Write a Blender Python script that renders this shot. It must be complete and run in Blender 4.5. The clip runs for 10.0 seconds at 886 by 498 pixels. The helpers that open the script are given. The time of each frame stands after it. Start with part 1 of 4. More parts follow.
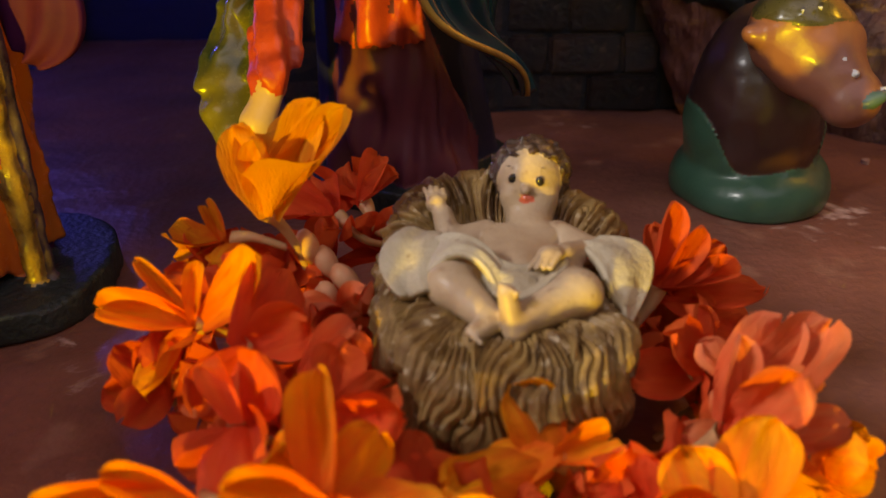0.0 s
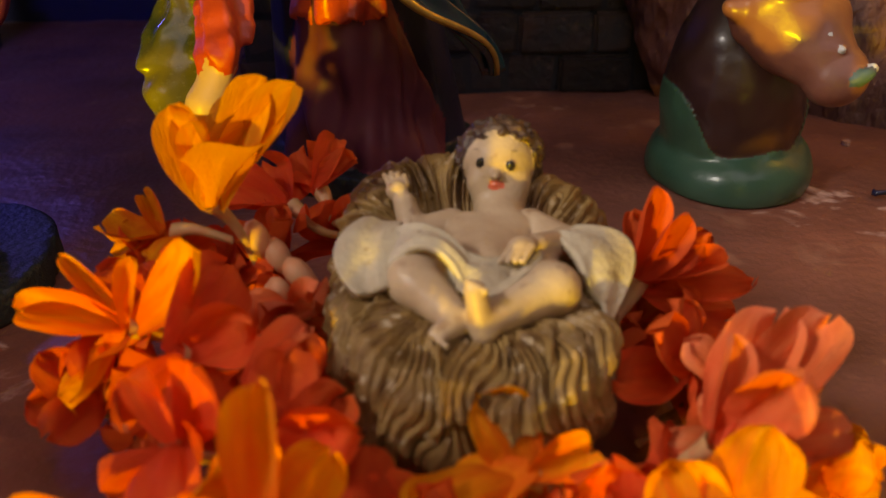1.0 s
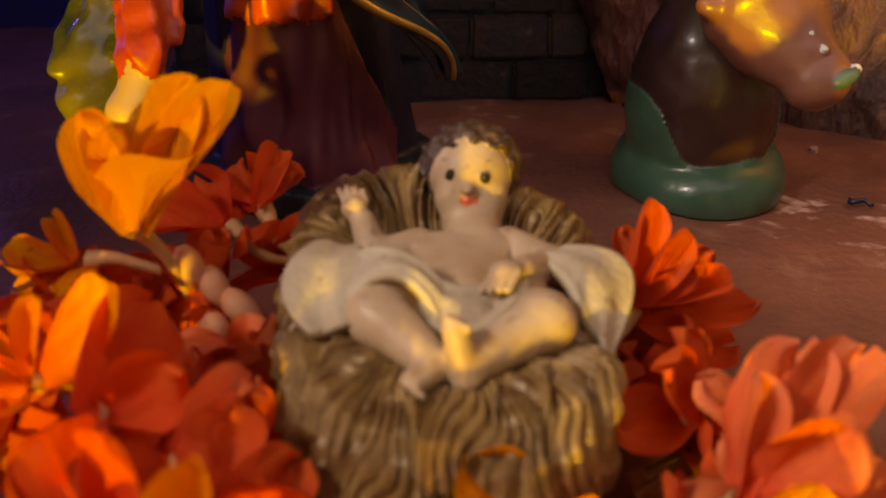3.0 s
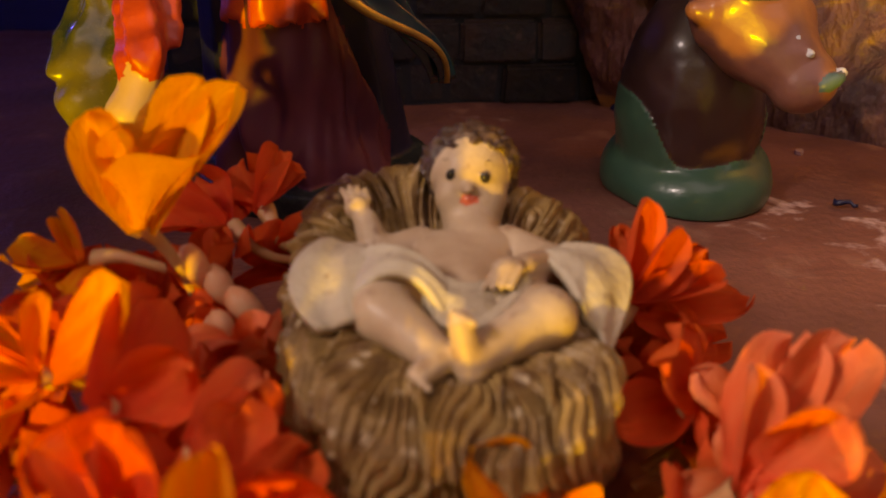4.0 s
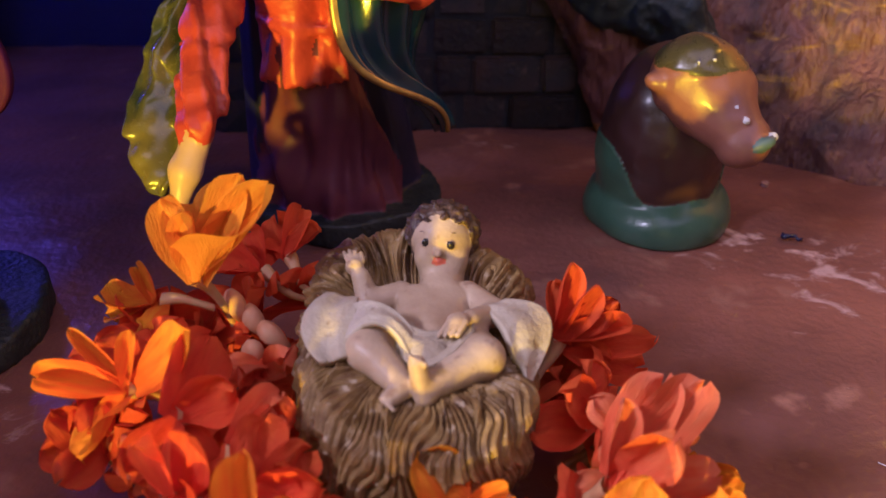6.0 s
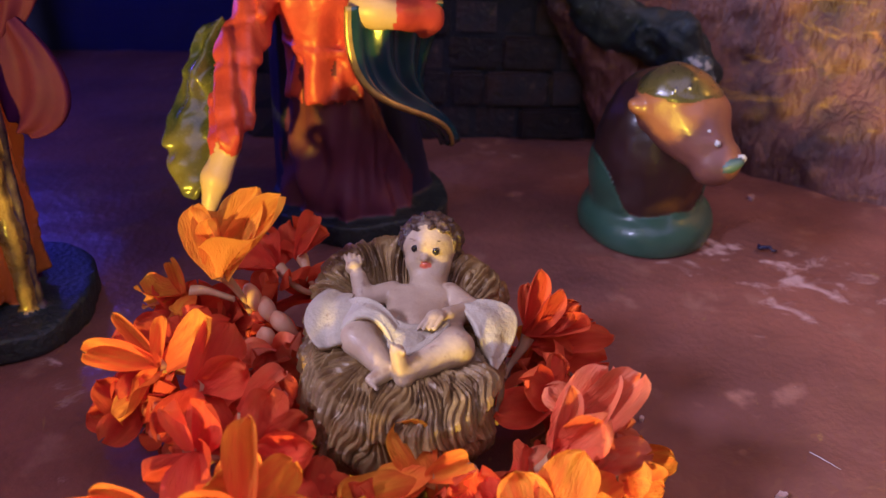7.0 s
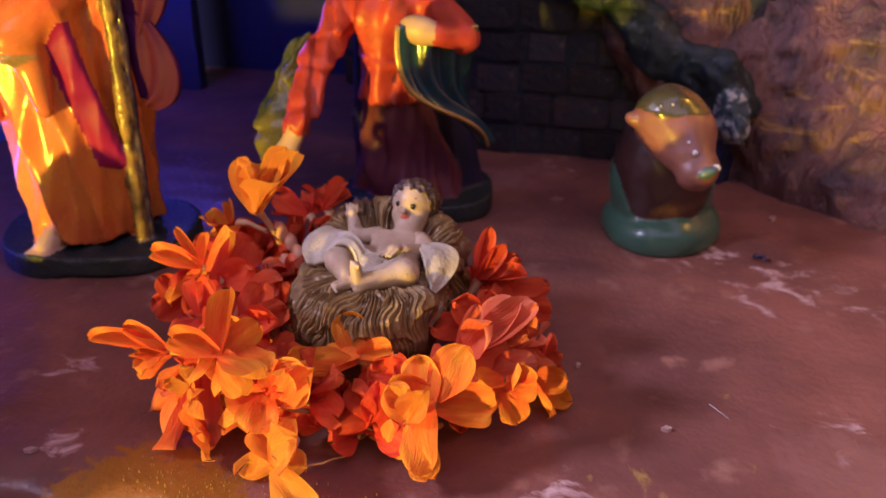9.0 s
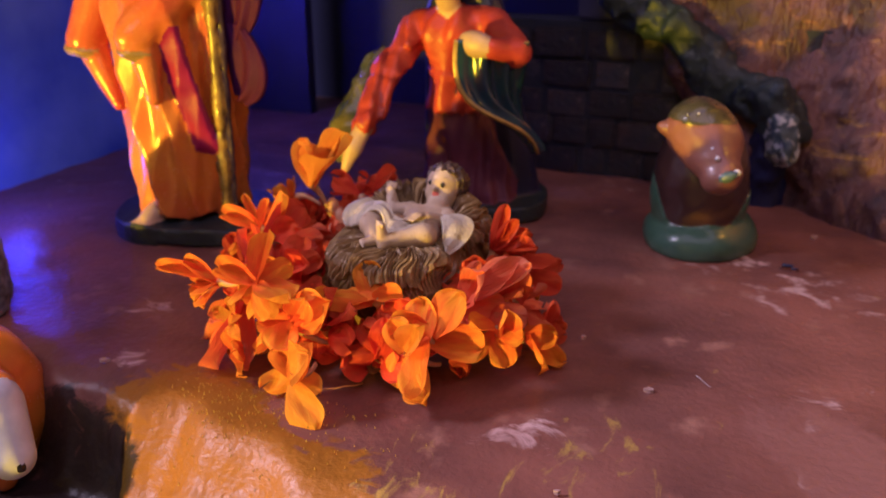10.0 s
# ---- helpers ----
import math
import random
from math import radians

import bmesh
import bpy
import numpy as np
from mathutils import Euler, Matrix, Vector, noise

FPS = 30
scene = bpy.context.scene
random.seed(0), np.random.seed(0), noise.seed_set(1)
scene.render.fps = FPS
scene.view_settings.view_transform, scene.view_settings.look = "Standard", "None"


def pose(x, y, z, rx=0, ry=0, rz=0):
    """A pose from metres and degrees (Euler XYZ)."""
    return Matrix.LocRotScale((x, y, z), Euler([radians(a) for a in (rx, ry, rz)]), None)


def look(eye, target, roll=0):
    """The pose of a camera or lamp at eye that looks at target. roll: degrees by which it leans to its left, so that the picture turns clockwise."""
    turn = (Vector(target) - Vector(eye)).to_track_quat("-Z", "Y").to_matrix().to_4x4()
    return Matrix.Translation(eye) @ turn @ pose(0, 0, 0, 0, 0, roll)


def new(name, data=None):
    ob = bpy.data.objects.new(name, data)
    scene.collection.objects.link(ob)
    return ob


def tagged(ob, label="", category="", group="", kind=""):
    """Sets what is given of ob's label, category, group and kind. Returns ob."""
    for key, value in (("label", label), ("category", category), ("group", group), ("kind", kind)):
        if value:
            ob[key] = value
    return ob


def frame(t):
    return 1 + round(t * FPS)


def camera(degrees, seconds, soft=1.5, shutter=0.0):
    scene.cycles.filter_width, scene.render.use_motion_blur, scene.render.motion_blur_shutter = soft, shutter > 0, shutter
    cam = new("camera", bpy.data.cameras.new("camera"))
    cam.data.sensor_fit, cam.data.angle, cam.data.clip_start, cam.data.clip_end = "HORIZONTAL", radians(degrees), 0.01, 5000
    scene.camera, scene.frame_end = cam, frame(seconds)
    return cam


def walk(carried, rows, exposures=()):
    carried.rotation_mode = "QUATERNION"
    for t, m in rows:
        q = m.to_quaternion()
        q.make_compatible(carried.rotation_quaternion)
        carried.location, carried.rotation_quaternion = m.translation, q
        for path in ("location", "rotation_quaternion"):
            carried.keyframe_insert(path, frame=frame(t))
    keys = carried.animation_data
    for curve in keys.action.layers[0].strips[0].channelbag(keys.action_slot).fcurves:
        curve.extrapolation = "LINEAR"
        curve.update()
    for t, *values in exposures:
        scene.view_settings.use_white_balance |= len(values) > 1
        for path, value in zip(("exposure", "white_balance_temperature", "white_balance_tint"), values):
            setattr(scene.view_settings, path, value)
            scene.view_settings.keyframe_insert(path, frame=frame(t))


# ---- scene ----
cam = camera(54.4, 10.0)
PATH = [
    (0, (0.01, 0.005, 0.143), (-0.005, 1.794, -0.752), -1.0),
    (0.5, (0.007, 0.015, 0.139), (0.036, 1.792, -0.778), -0.4),
    (1, (0.012, 0.022, 0.136), (0.062, 1.794, -0.79), -0.6),
    (1.5, (0.01, 0.025, 0.131), (0.098, 1.795, -0.796), -0.2),
    (2, (0.009, 0.034, 0.13), (0.129, 1.806, -0.789), -0.0),
    (2.5, (0.01, 0.042, 0.126), (0.166, 1.818, -0.781), 0.2),
    (3, (0.008, 0.047, 0.126), (0.195, 1.823, -0.774), 0.3),
    (4.3, (0.004, 0.04, 0.127), (0.231, 1.816, -0.763), 0.8),
    (4.5, (0.005, 0.033, 0.133), (0.212, 1.807, -0.767), 0.3),
    (5, (0.012, 0.022, 0.144), (0.193, 1.794, -0.765), 0.1),
    (5.5, (0.012, 0.014, 0.159), (0.169, 1.78, -0.766), 0.3),
    (6, (0.016, 0.0, 0.171), (0.141, 1.755, -0.78), 0.5),
    (6.2, (0.015, -0.006, 0.178), (0.149, 1.742, -0.784), 0.8),
    (7.3, (0.038, -0.041, 0.199), (0.028, 1.711, -0.765), 0.6),
    (7.5, (0.044, -0.046, 0.205), (0.005, 1.706, -0.758), 0.5),
    (8, (0.067, -0.064, 0.21), (-0.079, 1.693, -0.734), 0.0),
    (8.5, (0.09, -0.083, 0.209), (-0.175, 1.679, -0.7), -0.2),
    (9, (0.114, -0.109, 0.197), (-0.279, 1.653, -0.664), -0.1),
    (9.5, (0.145, -0.124, 0.188), (-0.402, 1.625, -0.612), -0.2),
    (10, (0.175, -0.15, 0.179), (-0.525, 1.577, -0.546), -0.2),
]
LIGHT = ((0, -0.73, 7000, 9), (1.5, -0.76, 8200, 10), (3, -0.74, 8800, 19), (4.5, -0.74, 8200, 31), (5.5, -0.58, 6200, 39), (6.5, -0.51, 5300, 42), (7.5, -0.50, 5150, 45), (9, -0.58, 5600, 47), (10, -0.66, 5850, 48))
walk(cam, [(t, look(eye, target, roll)) for t, eye, target, roll in PATH], LIGHT)
cam.data.dof.use_dof = True
cam.data.dof.focus_distance = 0.275
cam.data.dof.aperture_fstop = 16.0

# ---- light ----
world = bpy.data.worlds.new("world")
scene.world = world
world.use_nodes = True
world.node_tree.nodes["Background"].inputs[0].default_value = (0.05, 0.06, 0.12, 1)
world.node_tree.nodes["Background"].inputs[1].default_value = 0.6


def lamp(name, kind, at, target, watts, colour, size):
    data = bpy.data.lights.new(name, kind)
    data.energy, data.color = watts, colour
    if kind == "AREA":
        data.size = size
    else:
        data.shadow_soft_size = size
    ob = new(name, data)
    ob.matrix_world = look(at, target)
    return ob


lamp("amber_lamp", "POINT", (-0.51, -1.10, -0.118), (0, 0.2, 0.05), 200.0, (1.0, 0.74, 0.008), 0.020)
lamp("room_lamp", "AREA", (-1.30, -0.45, 1.22), (0.05, 0.2, 0.0), 68.0, (0.94, 0.92, 0.97), 0.40)
lamp("blue_lamp", "POINT", (-0.270, 0.225, 0.030), (0, 0.3, 0), 0.20, (0.05, 0.06, 1.0), 0.01)
lamp("blue_back_lamp", "POINT", (-0.250, 0.50, 0.150), (0, 0.4, 0), 0.55, (0.15, 0.13, 1.0), 0.012)
# unseen warm lamp, added to brighten the rock's upper right
lamp("rock_fill_lamp", "POINT", (0.36, 0.33, 0.27), (0.3, 0.4, 0.2), 0.9, (1.0, 0.50, 0.02), 0.012)
# pale violet fill, added to lift the dark parts; no real fixture
lamp("fill_lamp", "AREA", (0.25, -0.20, 0.95), (0.12, 0.4, 0.0), 5.6, (0.78, 0.68, 0.95), 1.0)


# ---- materials ----
def mat(name, a, b, scale=60.0, rough=0.5, bump=0.2, c=None, fine=400.0, metal=0.0, coat=0.0, island=0.0, piece=0.0, trans=0.0, sss=0.0, spec=0.5, stretch=None, sharp=False, depth=0.001):
    """Two colours mixed by coarse noise, a third in small flecks, fine relief."""
    m = bpy.data.materials.new(name)
    m.use_nodes = True
    n, l = m.node_tree.nodes, m.node_tree.links
    p = n["Principled BSDF"]
    tc = n.new("ShaderNodeTexCoord")
    mp = n.new("ShaderNodeMapping")
    mp.inputs["Scale"].default_value = stretch or (1, 1, 1)
    l.new(tc.outputs["Object"], mp.inputs[0])

    def noise_node(s, detail=5.0):
        q = n.new("ShaderNodeTexNoise")
        q.inputs["Scale"].default_value, q.inputs["Detail"].default_value = s, detail
        l.new(mp.outputs[0], q.inputs["Vector"])
        return q

    big, small = noise_node(scale), noise_node(fine)
    ramp = n.new("ShaderNodeValToRGB")
    ramp.color_ramp.elements[0].position, ramp.color_ramp.elements[1].position = (0.46, 0.54) if sharp else (0.33, 0.67)
    ramp.color_ramp.elements[0].color, ramp.color_ramp.elements[1].color = (*a, 1), (*b, 1)
    l.new(big.outputs[0], ramp.inputs[0])
    colour = ramp.outputs[0]
    if c:
        fleck = n.new("ShaderNodeValToRGB")
        fleck.color_ramp.elements[0].position, fleck.color_ramp.elements[1].position = 0.60, 0.70
        patch = noise_node(scale * 2.7, 7.0)
        l.new(patch.outputs[0], fleck.inputs[0])
        mix = n.new("ShaderNodeMix")
        mix.data_type = "RGBA"
        l.new(fleck.outputs[0], mix.inputs[0])
        l.new(colour, mix.inputs[6])
        mix.inputs[7].default_value = (*c, 1)
        colour = mix.outputs[2]
    if island or piece:
        src = n.new("ShaderNodeNewGeometry").outputs["Random Per Island"] if island else n.new("ShaderNodeObjectInfo").outputs["Random"]
        mr = n.new("ShaderNodeMapRange")
        mr.inputs[3].default_value, mr.inputs[4].default_value = 1 - (island or piece), 1 + (island or piece)
        l.new(src, mr.inputs[0])
        hsv = n.new("ShaderNodeHueSaturation")
        l.new(mr.outputs[0], hsv.inputs["Value"])
        l.new(colour, hsv.inputs["Color"])
        colour = hsv.outputs[0]
    l.new(colour, p.inputs["Base Color"])
    p.inputs["Roughness"].default_value, p.inputs["Metallic"].default_value = rough, metal
    p.inputs["Coat Weight"].default_value = coat
    p.inputs["Specular IOR Level"].default_value = spec
    p.inputs["Coat Roughness"].default_value = 0.15
    if sss:
        p.inputs["Subsurface Weight"].default_value = sss
        p.inputs["Subsurface Scale"].default_value = 0.002
    rr = n.new("ShaderNodeMapRange")
    rr.inputs[3].default_value, rr.inputs[4].default_value = max(0.02, rough - 0.12), min(1, rough + 0.12)
    l.new(small.outputs[0], rr.inputs[0])
    l.new(rr.outputs[0], p.inputs["Roughness"])
    bp = n.new("ShaderNodeBump")
    bp.inputs["Strength"].default_value, bp.inputs["Distance"].default_value = bump, depth
    l.new(small.outputs[0], bp.inputs["Height"])
    l.new(bp.outputs[0], p.inputs["Normal"])
    if trans:
        t = n.new("ShaderNodeBsdfTranslucent")
        l.new(colour, t.inputs[0])
        ms = n.new("ShaderNodeMixShader")
        ms.inputs[0].default_value = trans
        l.new(p.outputs[0], ms.inputs[1])
        l.new(t.outputs[0], ms.inputs[2])
        l.new(ms.outputs[0], n["Material Output"].inputs[0])
    return m


M_FLOOR = mat("painted_floor", (0.150, 0.060, 0.047), (0.27, 0.105, 0.073), 17, 0.36, 0.5, (0.31, 0.145, 0.10), 260, depth=0.0012, spec=0.3)


def add_scuffs_and_light(m, spots, tint, lo=0.55, scale=55.0, stretch=(1.0, 2.2, 1.0), gain=0.16, z0=0.0, turn=(0, 0, 0.5)):
    """Worn streaks of paint, or painted light and shade, gathered round a few spots (x, y, reach)."""
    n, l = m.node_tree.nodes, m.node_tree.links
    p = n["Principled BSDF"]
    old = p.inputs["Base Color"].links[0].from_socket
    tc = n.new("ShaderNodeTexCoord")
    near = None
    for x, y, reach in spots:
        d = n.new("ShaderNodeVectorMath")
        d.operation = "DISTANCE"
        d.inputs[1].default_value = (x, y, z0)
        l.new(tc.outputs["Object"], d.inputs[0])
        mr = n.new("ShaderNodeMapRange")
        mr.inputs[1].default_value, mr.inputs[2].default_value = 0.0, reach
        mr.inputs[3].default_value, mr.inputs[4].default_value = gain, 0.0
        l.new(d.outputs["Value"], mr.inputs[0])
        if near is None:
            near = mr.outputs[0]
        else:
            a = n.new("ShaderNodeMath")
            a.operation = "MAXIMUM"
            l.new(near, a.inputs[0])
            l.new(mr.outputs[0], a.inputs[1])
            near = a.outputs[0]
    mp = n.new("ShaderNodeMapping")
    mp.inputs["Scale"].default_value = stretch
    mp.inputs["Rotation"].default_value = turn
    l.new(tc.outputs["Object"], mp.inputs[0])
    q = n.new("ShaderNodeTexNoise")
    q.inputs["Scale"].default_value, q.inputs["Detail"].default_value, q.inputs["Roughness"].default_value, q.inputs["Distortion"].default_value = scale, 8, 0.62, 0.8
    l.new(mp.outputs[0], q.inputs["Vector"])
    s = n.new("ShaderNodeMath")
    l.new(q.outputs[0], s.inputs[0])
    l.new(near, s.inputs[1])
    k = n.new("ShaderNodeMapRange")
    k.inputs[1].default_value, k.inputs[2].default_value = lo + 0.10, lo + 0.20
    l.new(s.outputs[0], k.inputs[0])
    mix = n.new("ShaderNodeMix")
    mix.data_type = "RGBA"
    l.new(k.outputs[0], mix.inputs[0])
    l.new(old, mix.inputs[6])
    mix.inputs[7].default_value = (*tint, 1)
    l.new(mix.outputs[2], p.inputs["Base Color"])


add_scuffs_and_light(M_FLOOR, ((0.18, 0.285, 0.075), (0.235, 0.27, 0.06), (-0.09, 0.145, 0.03), (-0.075, 0.105, 0.03), (0.10, 0.11, 0.04), (0.22, 0.13, 0.06), (0.07, 0.42, 0.04), (-0.18, 0.357, 0.07), (0.205, 0.165, 0.05), (-0.099, 0.213, 0.04), (-0.095, 0.152, 0.03), (0.27, 0.41, 0.06)), (0.52, 0.34, 0.30), 0.590, 44.0, (1.0, 1.45, 1.0))
add_scuffs_and_light(M_FLOOR, ((0.235, 0.125, 0.075), (0.26, 0.15, 0.07), (0.04, 0.40, 0.05)), (0.27, 0.118, 0.090), 0.56, 14.0, (1.0, 1.0, 1.0), 0.34)
add_scuffs_and_light(M_FLOOR, ((0.19, 0.295, 0.05), (0.172, 0.315, 0.035), (0.215, 0.285, 0.04), (0.102, 0.125, 0.024)), (0.58, 0.40, 0.36), 0.60, 40.0, (1.0, 1.5, 1.0), 0.20)
add_scuffs_and_light(M_FLOOR, ((0.125, 0.105, 0.05), (0.06, 0.065, 0.06), (-0.02, 0.07, 0.05)), (0.40, 0.25, 0.06), 0.56, 40.0, (2.0, 1.0, 1.0))
# amber lamplight on the floor's front lip, put into its colour
add_scuffs_and_light(M_FLOOR, ((-0.030, 0.078, 0.050), (0.0, 0.062, 0.050), (0.030, 0.054, 0.045), (-0.010, 0.050, 0.050)), (0.30, 0.115, 0.010), 0.60, 70.0, (1.0, 1.6, 1.0), 0.85, -0.008)
# shade in the low recess beside the lip, painted as a dark tone
add_scuffs_and_light(M_FLOOR, ((-0.090, 0.050, 0.060), (-0.068, 0.066, 0.040), (-0.064, 0.040, 0.040)), (0.030, 0.018, 0.016), 0.72, 60.0, (1.0, 1.0, 1.0), 1.1, -0.034)
M_SCUFF = mat("worn_paint", (0.50, 0.34, 0.30), (0.36, 0.2, 0.17), 300, 0.5, 0.4)
M_BRICK = mat("dark_brick", (0.044, 0.022, 0.018), (0.015, 0.018, 0.024), 50, 0.66, 0.6, (0.075, 0.048, 0.040), 320, piece=0.6, depth=0.002)
M_MORTAR = mat("dark_mortar", (0.012, 0.017, 0.024), (0.020, 0.022, 0.028), 90, 0.85, 0.5)
M_ROCK = mat("painted_rock", (0.045, 0.022, 0.028), (0.20, 0.080, 0.066), 24, 0.5, 0.9, (0.22, 0.10, 0.07), 220, depth=0.004, stretch=(1.5, 1.5, 0.6))
add_scuffs_and_light(M_ROCK, ((0.20, 0.42, 0.10), (0.25, 0.40, 0.10), (0.22, 0.44, 0.10)), (0.30, 0.16, 0.03), 0.56, 30.0, (0.9, 1.0, 3.0), 0.13, 0.09, (0, 0.75, 0))
# warm light on the rock's upper right, painted in as orange
add_scuffs_and_light(M_ROCK, ((0.30, 0.44, 0.15), (0.36, 0.42, 0.20), (0.44, 0.40, 0.24)), (0.62, 0.25, 0.035), 0.50, 15.0, (1.0, 1.0, 1.6), 0.62, 0.25, (0, 0.6, 0))
M_MOSS = mat("mossy_stone", (0.008, 0.018, 0.024), (0.018, 0.034, 0.040), 60, 0.55, 0.6, (0.06, 0.09, 0.095), 400)
M_SPECKLE = mat("speckled_white_stone", (0.42, 0.45, 0.46), (0.05, 0.08, 0.10), 170, 0.5, 0.8, fine=500, sharp=True)
M_STRAW = mat("carved_straw", (0.31, 0.195, 0.070), (0.125, 0.060, 0.021), 130, 0.45, 0.4, (0.42, 0.32, 0.20), 900, coat=0.03, spec=0.25)
M_SKIN = mat("ivory_resin", (0.48, 0.355, 0.235), (0.35, 0.235, 0.145), 90, 0.42, 0.2, c=(0.30, 0.19, 0.12), fine=900, coat=0.04, spec=0.25)
M_CLOTH = mat("white_cloth", (0.48, 0.41, 0.30), (0.34, 0.265, 0.18), 80, 0.5, 0.5, c=(0.24, 0.17, 0.11), fine=700, spec=0.2)
M_HAIR = mat("brown_hair", (0.035, 0.02, 0.015), (0.10, 0.055, 0.035), 500, 0.35, 0.4, fine=1500)
M_BLACK = mat("black_paint", (0.01, 0.01, 0.01), (0.02, 0.015, 0.012), 300, 0.2, 0.05)
M_LIP = mat("red_paint", (0.6, 0.12, 0.06), (0.5, 0.1, 0.05), 300, 0.3, 0.05)
# petal colours; red partly paints in shade, amber paints in the lamp's light
M_PETAL = [mat("petal_" + k, a, b, 90, 0.52, 0.9, fine=700, piece=0.30, trans=t, spec=0.12, stretch=(4.0, 0.45, 1)) for k, a, b, t in (
    ("orange", (0.92, 0.39, 0.012), (0.86, 0.17, 0.011), 0.30), ("red", (0.74, 0.075, 0.024), (0.80, 0.135, 0.032), 0.34), ("salmon", (0.86, 0.25, 0.085), (0.83, 0.15, 0.045), 0.28), ("amber", (0.94, 0.44, 0.026), (0.92, 0.30, 0.022), 0.45))]


def add_throat(m, tint, rim):
    """Pigment along a petal: deeper at the claw, paler towards the rim."""
    n, l = m.node_tree.nodes, m.node_tree.links
    p = n["Principled BSDF"]
    old = p.inputs["Base Color"].links[0].from_socket
    tc = n.new("ShaderNodeTexCoord")
    xyz = n.new("ShaderNodeSeparateXYZ")
    l.new(tc.outputs["Object"], xyz.inputs[0])
    for lo, hi, colour, a, b in ((0.003, 0.015, tint, 0.75, 0.0), (0.0145, 0.0205, rim, 0.0, 0.55)):
        mr = n.new("ShaderNodeMapRange")
        mr.inputs[1].default_value, mr.inputs[2].default_value, mr.inputs[3].default_value, mr.inputs[4].default_value = lo, hi, a, b
        l.new(xyz.outputs[1], mr.inputs[0])
        mix = n.new("ShaderNodeMix")
        mix.data_type = "RGBA"
        l.new(mr.outputs[0], mix.inputs[0])
        l.new(old, mix.inputs[6])
        mix.inputs[7].default_value = (*colour, 1)
        old = mix.outputs[2]
    l.new(old, p.inputs["Base Color"])
    for q in n:
        if q.type == "BSDF_TRANSLUCENT":
            l.new(old, q.inputs[0])


for m, tint, rim in zip(M_PETAL, ((0.84, 0.12, 0.014), (0.72, 0.055, 0.018), (0.80, 0.10, 0.04), (0.92, 0.36, 0.02)), ((0.94, 0.38, 0.02), (0.85, 0.15, 0.03), (0.88, 0.28, 0.16), (0.94, 0.44, 0.03))):
    add_throat(m, tint, rim)
M_TUBE = mat("pale_tube", (0.62, 0.42, 0.20), (0.60, 0.30, 0.14), 200, 0.45, 0.15, trans=0.25)
M_BUD = mat("pale_bud", (0.80, 0.50, 0.29), (0.80, 0.33, 0.16), 150, 0.4, 0.15, trans=0.35, spec=0.25)
M_ROBE = mat("crimson_robe", (0.58, 0.078, 0.030), (0.44, 0.046, 0.025), 60, 0.42, 0.35, fine=260, depth=0.0015, coat=0.04)
M_PLUM = mat("plum_skirt", (0.11, 0.025, 0.050), (0.16, 0.040, 0.066), 50, 0.5, 0.1, spec=0.3)
M_NAVY = mat("navy_cloak", (0.012, 0.014, 0.045), (0.02, 0.02, 0.06), 60, 0.4, 0.1)
M_GREEN = mat("green_mantle", (0.006, 0.034, 0.062), (0.018, 0.056, 0.074), 70, 0.2, 0.1, coat=0.6)
M_GOLD = mat("gold_trim", (0.62, 0.40, 0.10), (0.40, 0.25, 0.07), 200, 0.35, 0.2, metal=0.4)
M_OLIVE = mat("olive_lining", (0.17, 0.14, 0.03), (0.025, 0.040, 0.030), 55, 0.25, 0.1, coat=0.5)
M_STAFF = mat("gilded_wood", (0.42, 0.26, 0.05), (0.13, 0.08, 0.03), 130, 0.28, 0.6, coat=0.4)
M_BARK = mat("dark_bark", (0.035, 0.022, 0.04), (0.12, 0.08, 0.10), 160, 0.3, 0.6, coat=0.4)
M_FLESH = mat("painted_flesh", (0.62, 0.42, 0.27), (0.55, 0.34, 0.2), 90, 0.4, 0.1)
M_DARKBASE = mat("dark_green_base", (0.007, 0.012, 0.018), (0.030, 0.040, 0.038), 60, 0.45, 0.6, depth=0.002)
M_ORANGE = mat("orange_robe", (0.74, 0.26, 0.015), (0.62, 0.105, 0.022), 24, 0.24, 0.1, coat=0.4)
M_PINK = mat("pink_cloak", (0.080, 0.014, 0.095), (0.060, 0.010, 0.075), 60, 0.6, 0.1, spec=0.08)
M_PURPLE = mat("magenta_drape", (0.34, 0.015, 0.11), (0.26, 0.015, 0.12), 60, 0.45, 0.1, coat=0.08, spec=0.2)
M_COW = mat("brown_hide", (0.035, 0.015, 0.014), (0.062, 0.026, 0.022), 40, 0.35, 0.3, coat=0.3, fine=180)
M_COWHEAD = mat("tan_hide", (0.27, 0.105, 0.070), (0.17, 0.066, 0.050), 38, 0.42, 0.4, coat=0.15, fine=180, depth=0.001)
M_CAP = mat("olive_crown", (0.075, 0.065, 0.03), (0.05, 0.045, 0.025), 90, 0.3, 0.2, coat=0.5)
M_GRASS = mat("green_base", (0.035, 0.10, 0.065), (0.055, 0.13, 0.085), 50, 0.35, 0.2, coat=0.3)
M_TEAL = mat("teal_paint", (0.05, 0.10, 0.12), (0.08, 0.13, 0.14), 90, 0.4, 0.2)
M_SKY = mat("blue_backdrop", (0.03, 0.12, 0.46), (0.30, 0.56, 0.76), 9, 0.7, 0.2)
M_PANEL = mat("grey_panel", (0.022, 0.024, 0.07), (0.035, 0.037, 0.09), 20, 0.6, 0.2)
M_DARKWALL = mat("dark_backdrop", (0.006, 0.008, 0.05), (0.010, 0.012, 0.06), 20, 0.8, 0.3)
M_ROOM = mat("room_plaster", (0.13, 0.135, 0.17), (0.11, 0.115, 0.145), 3, 0.8, 0.2, fine=60)
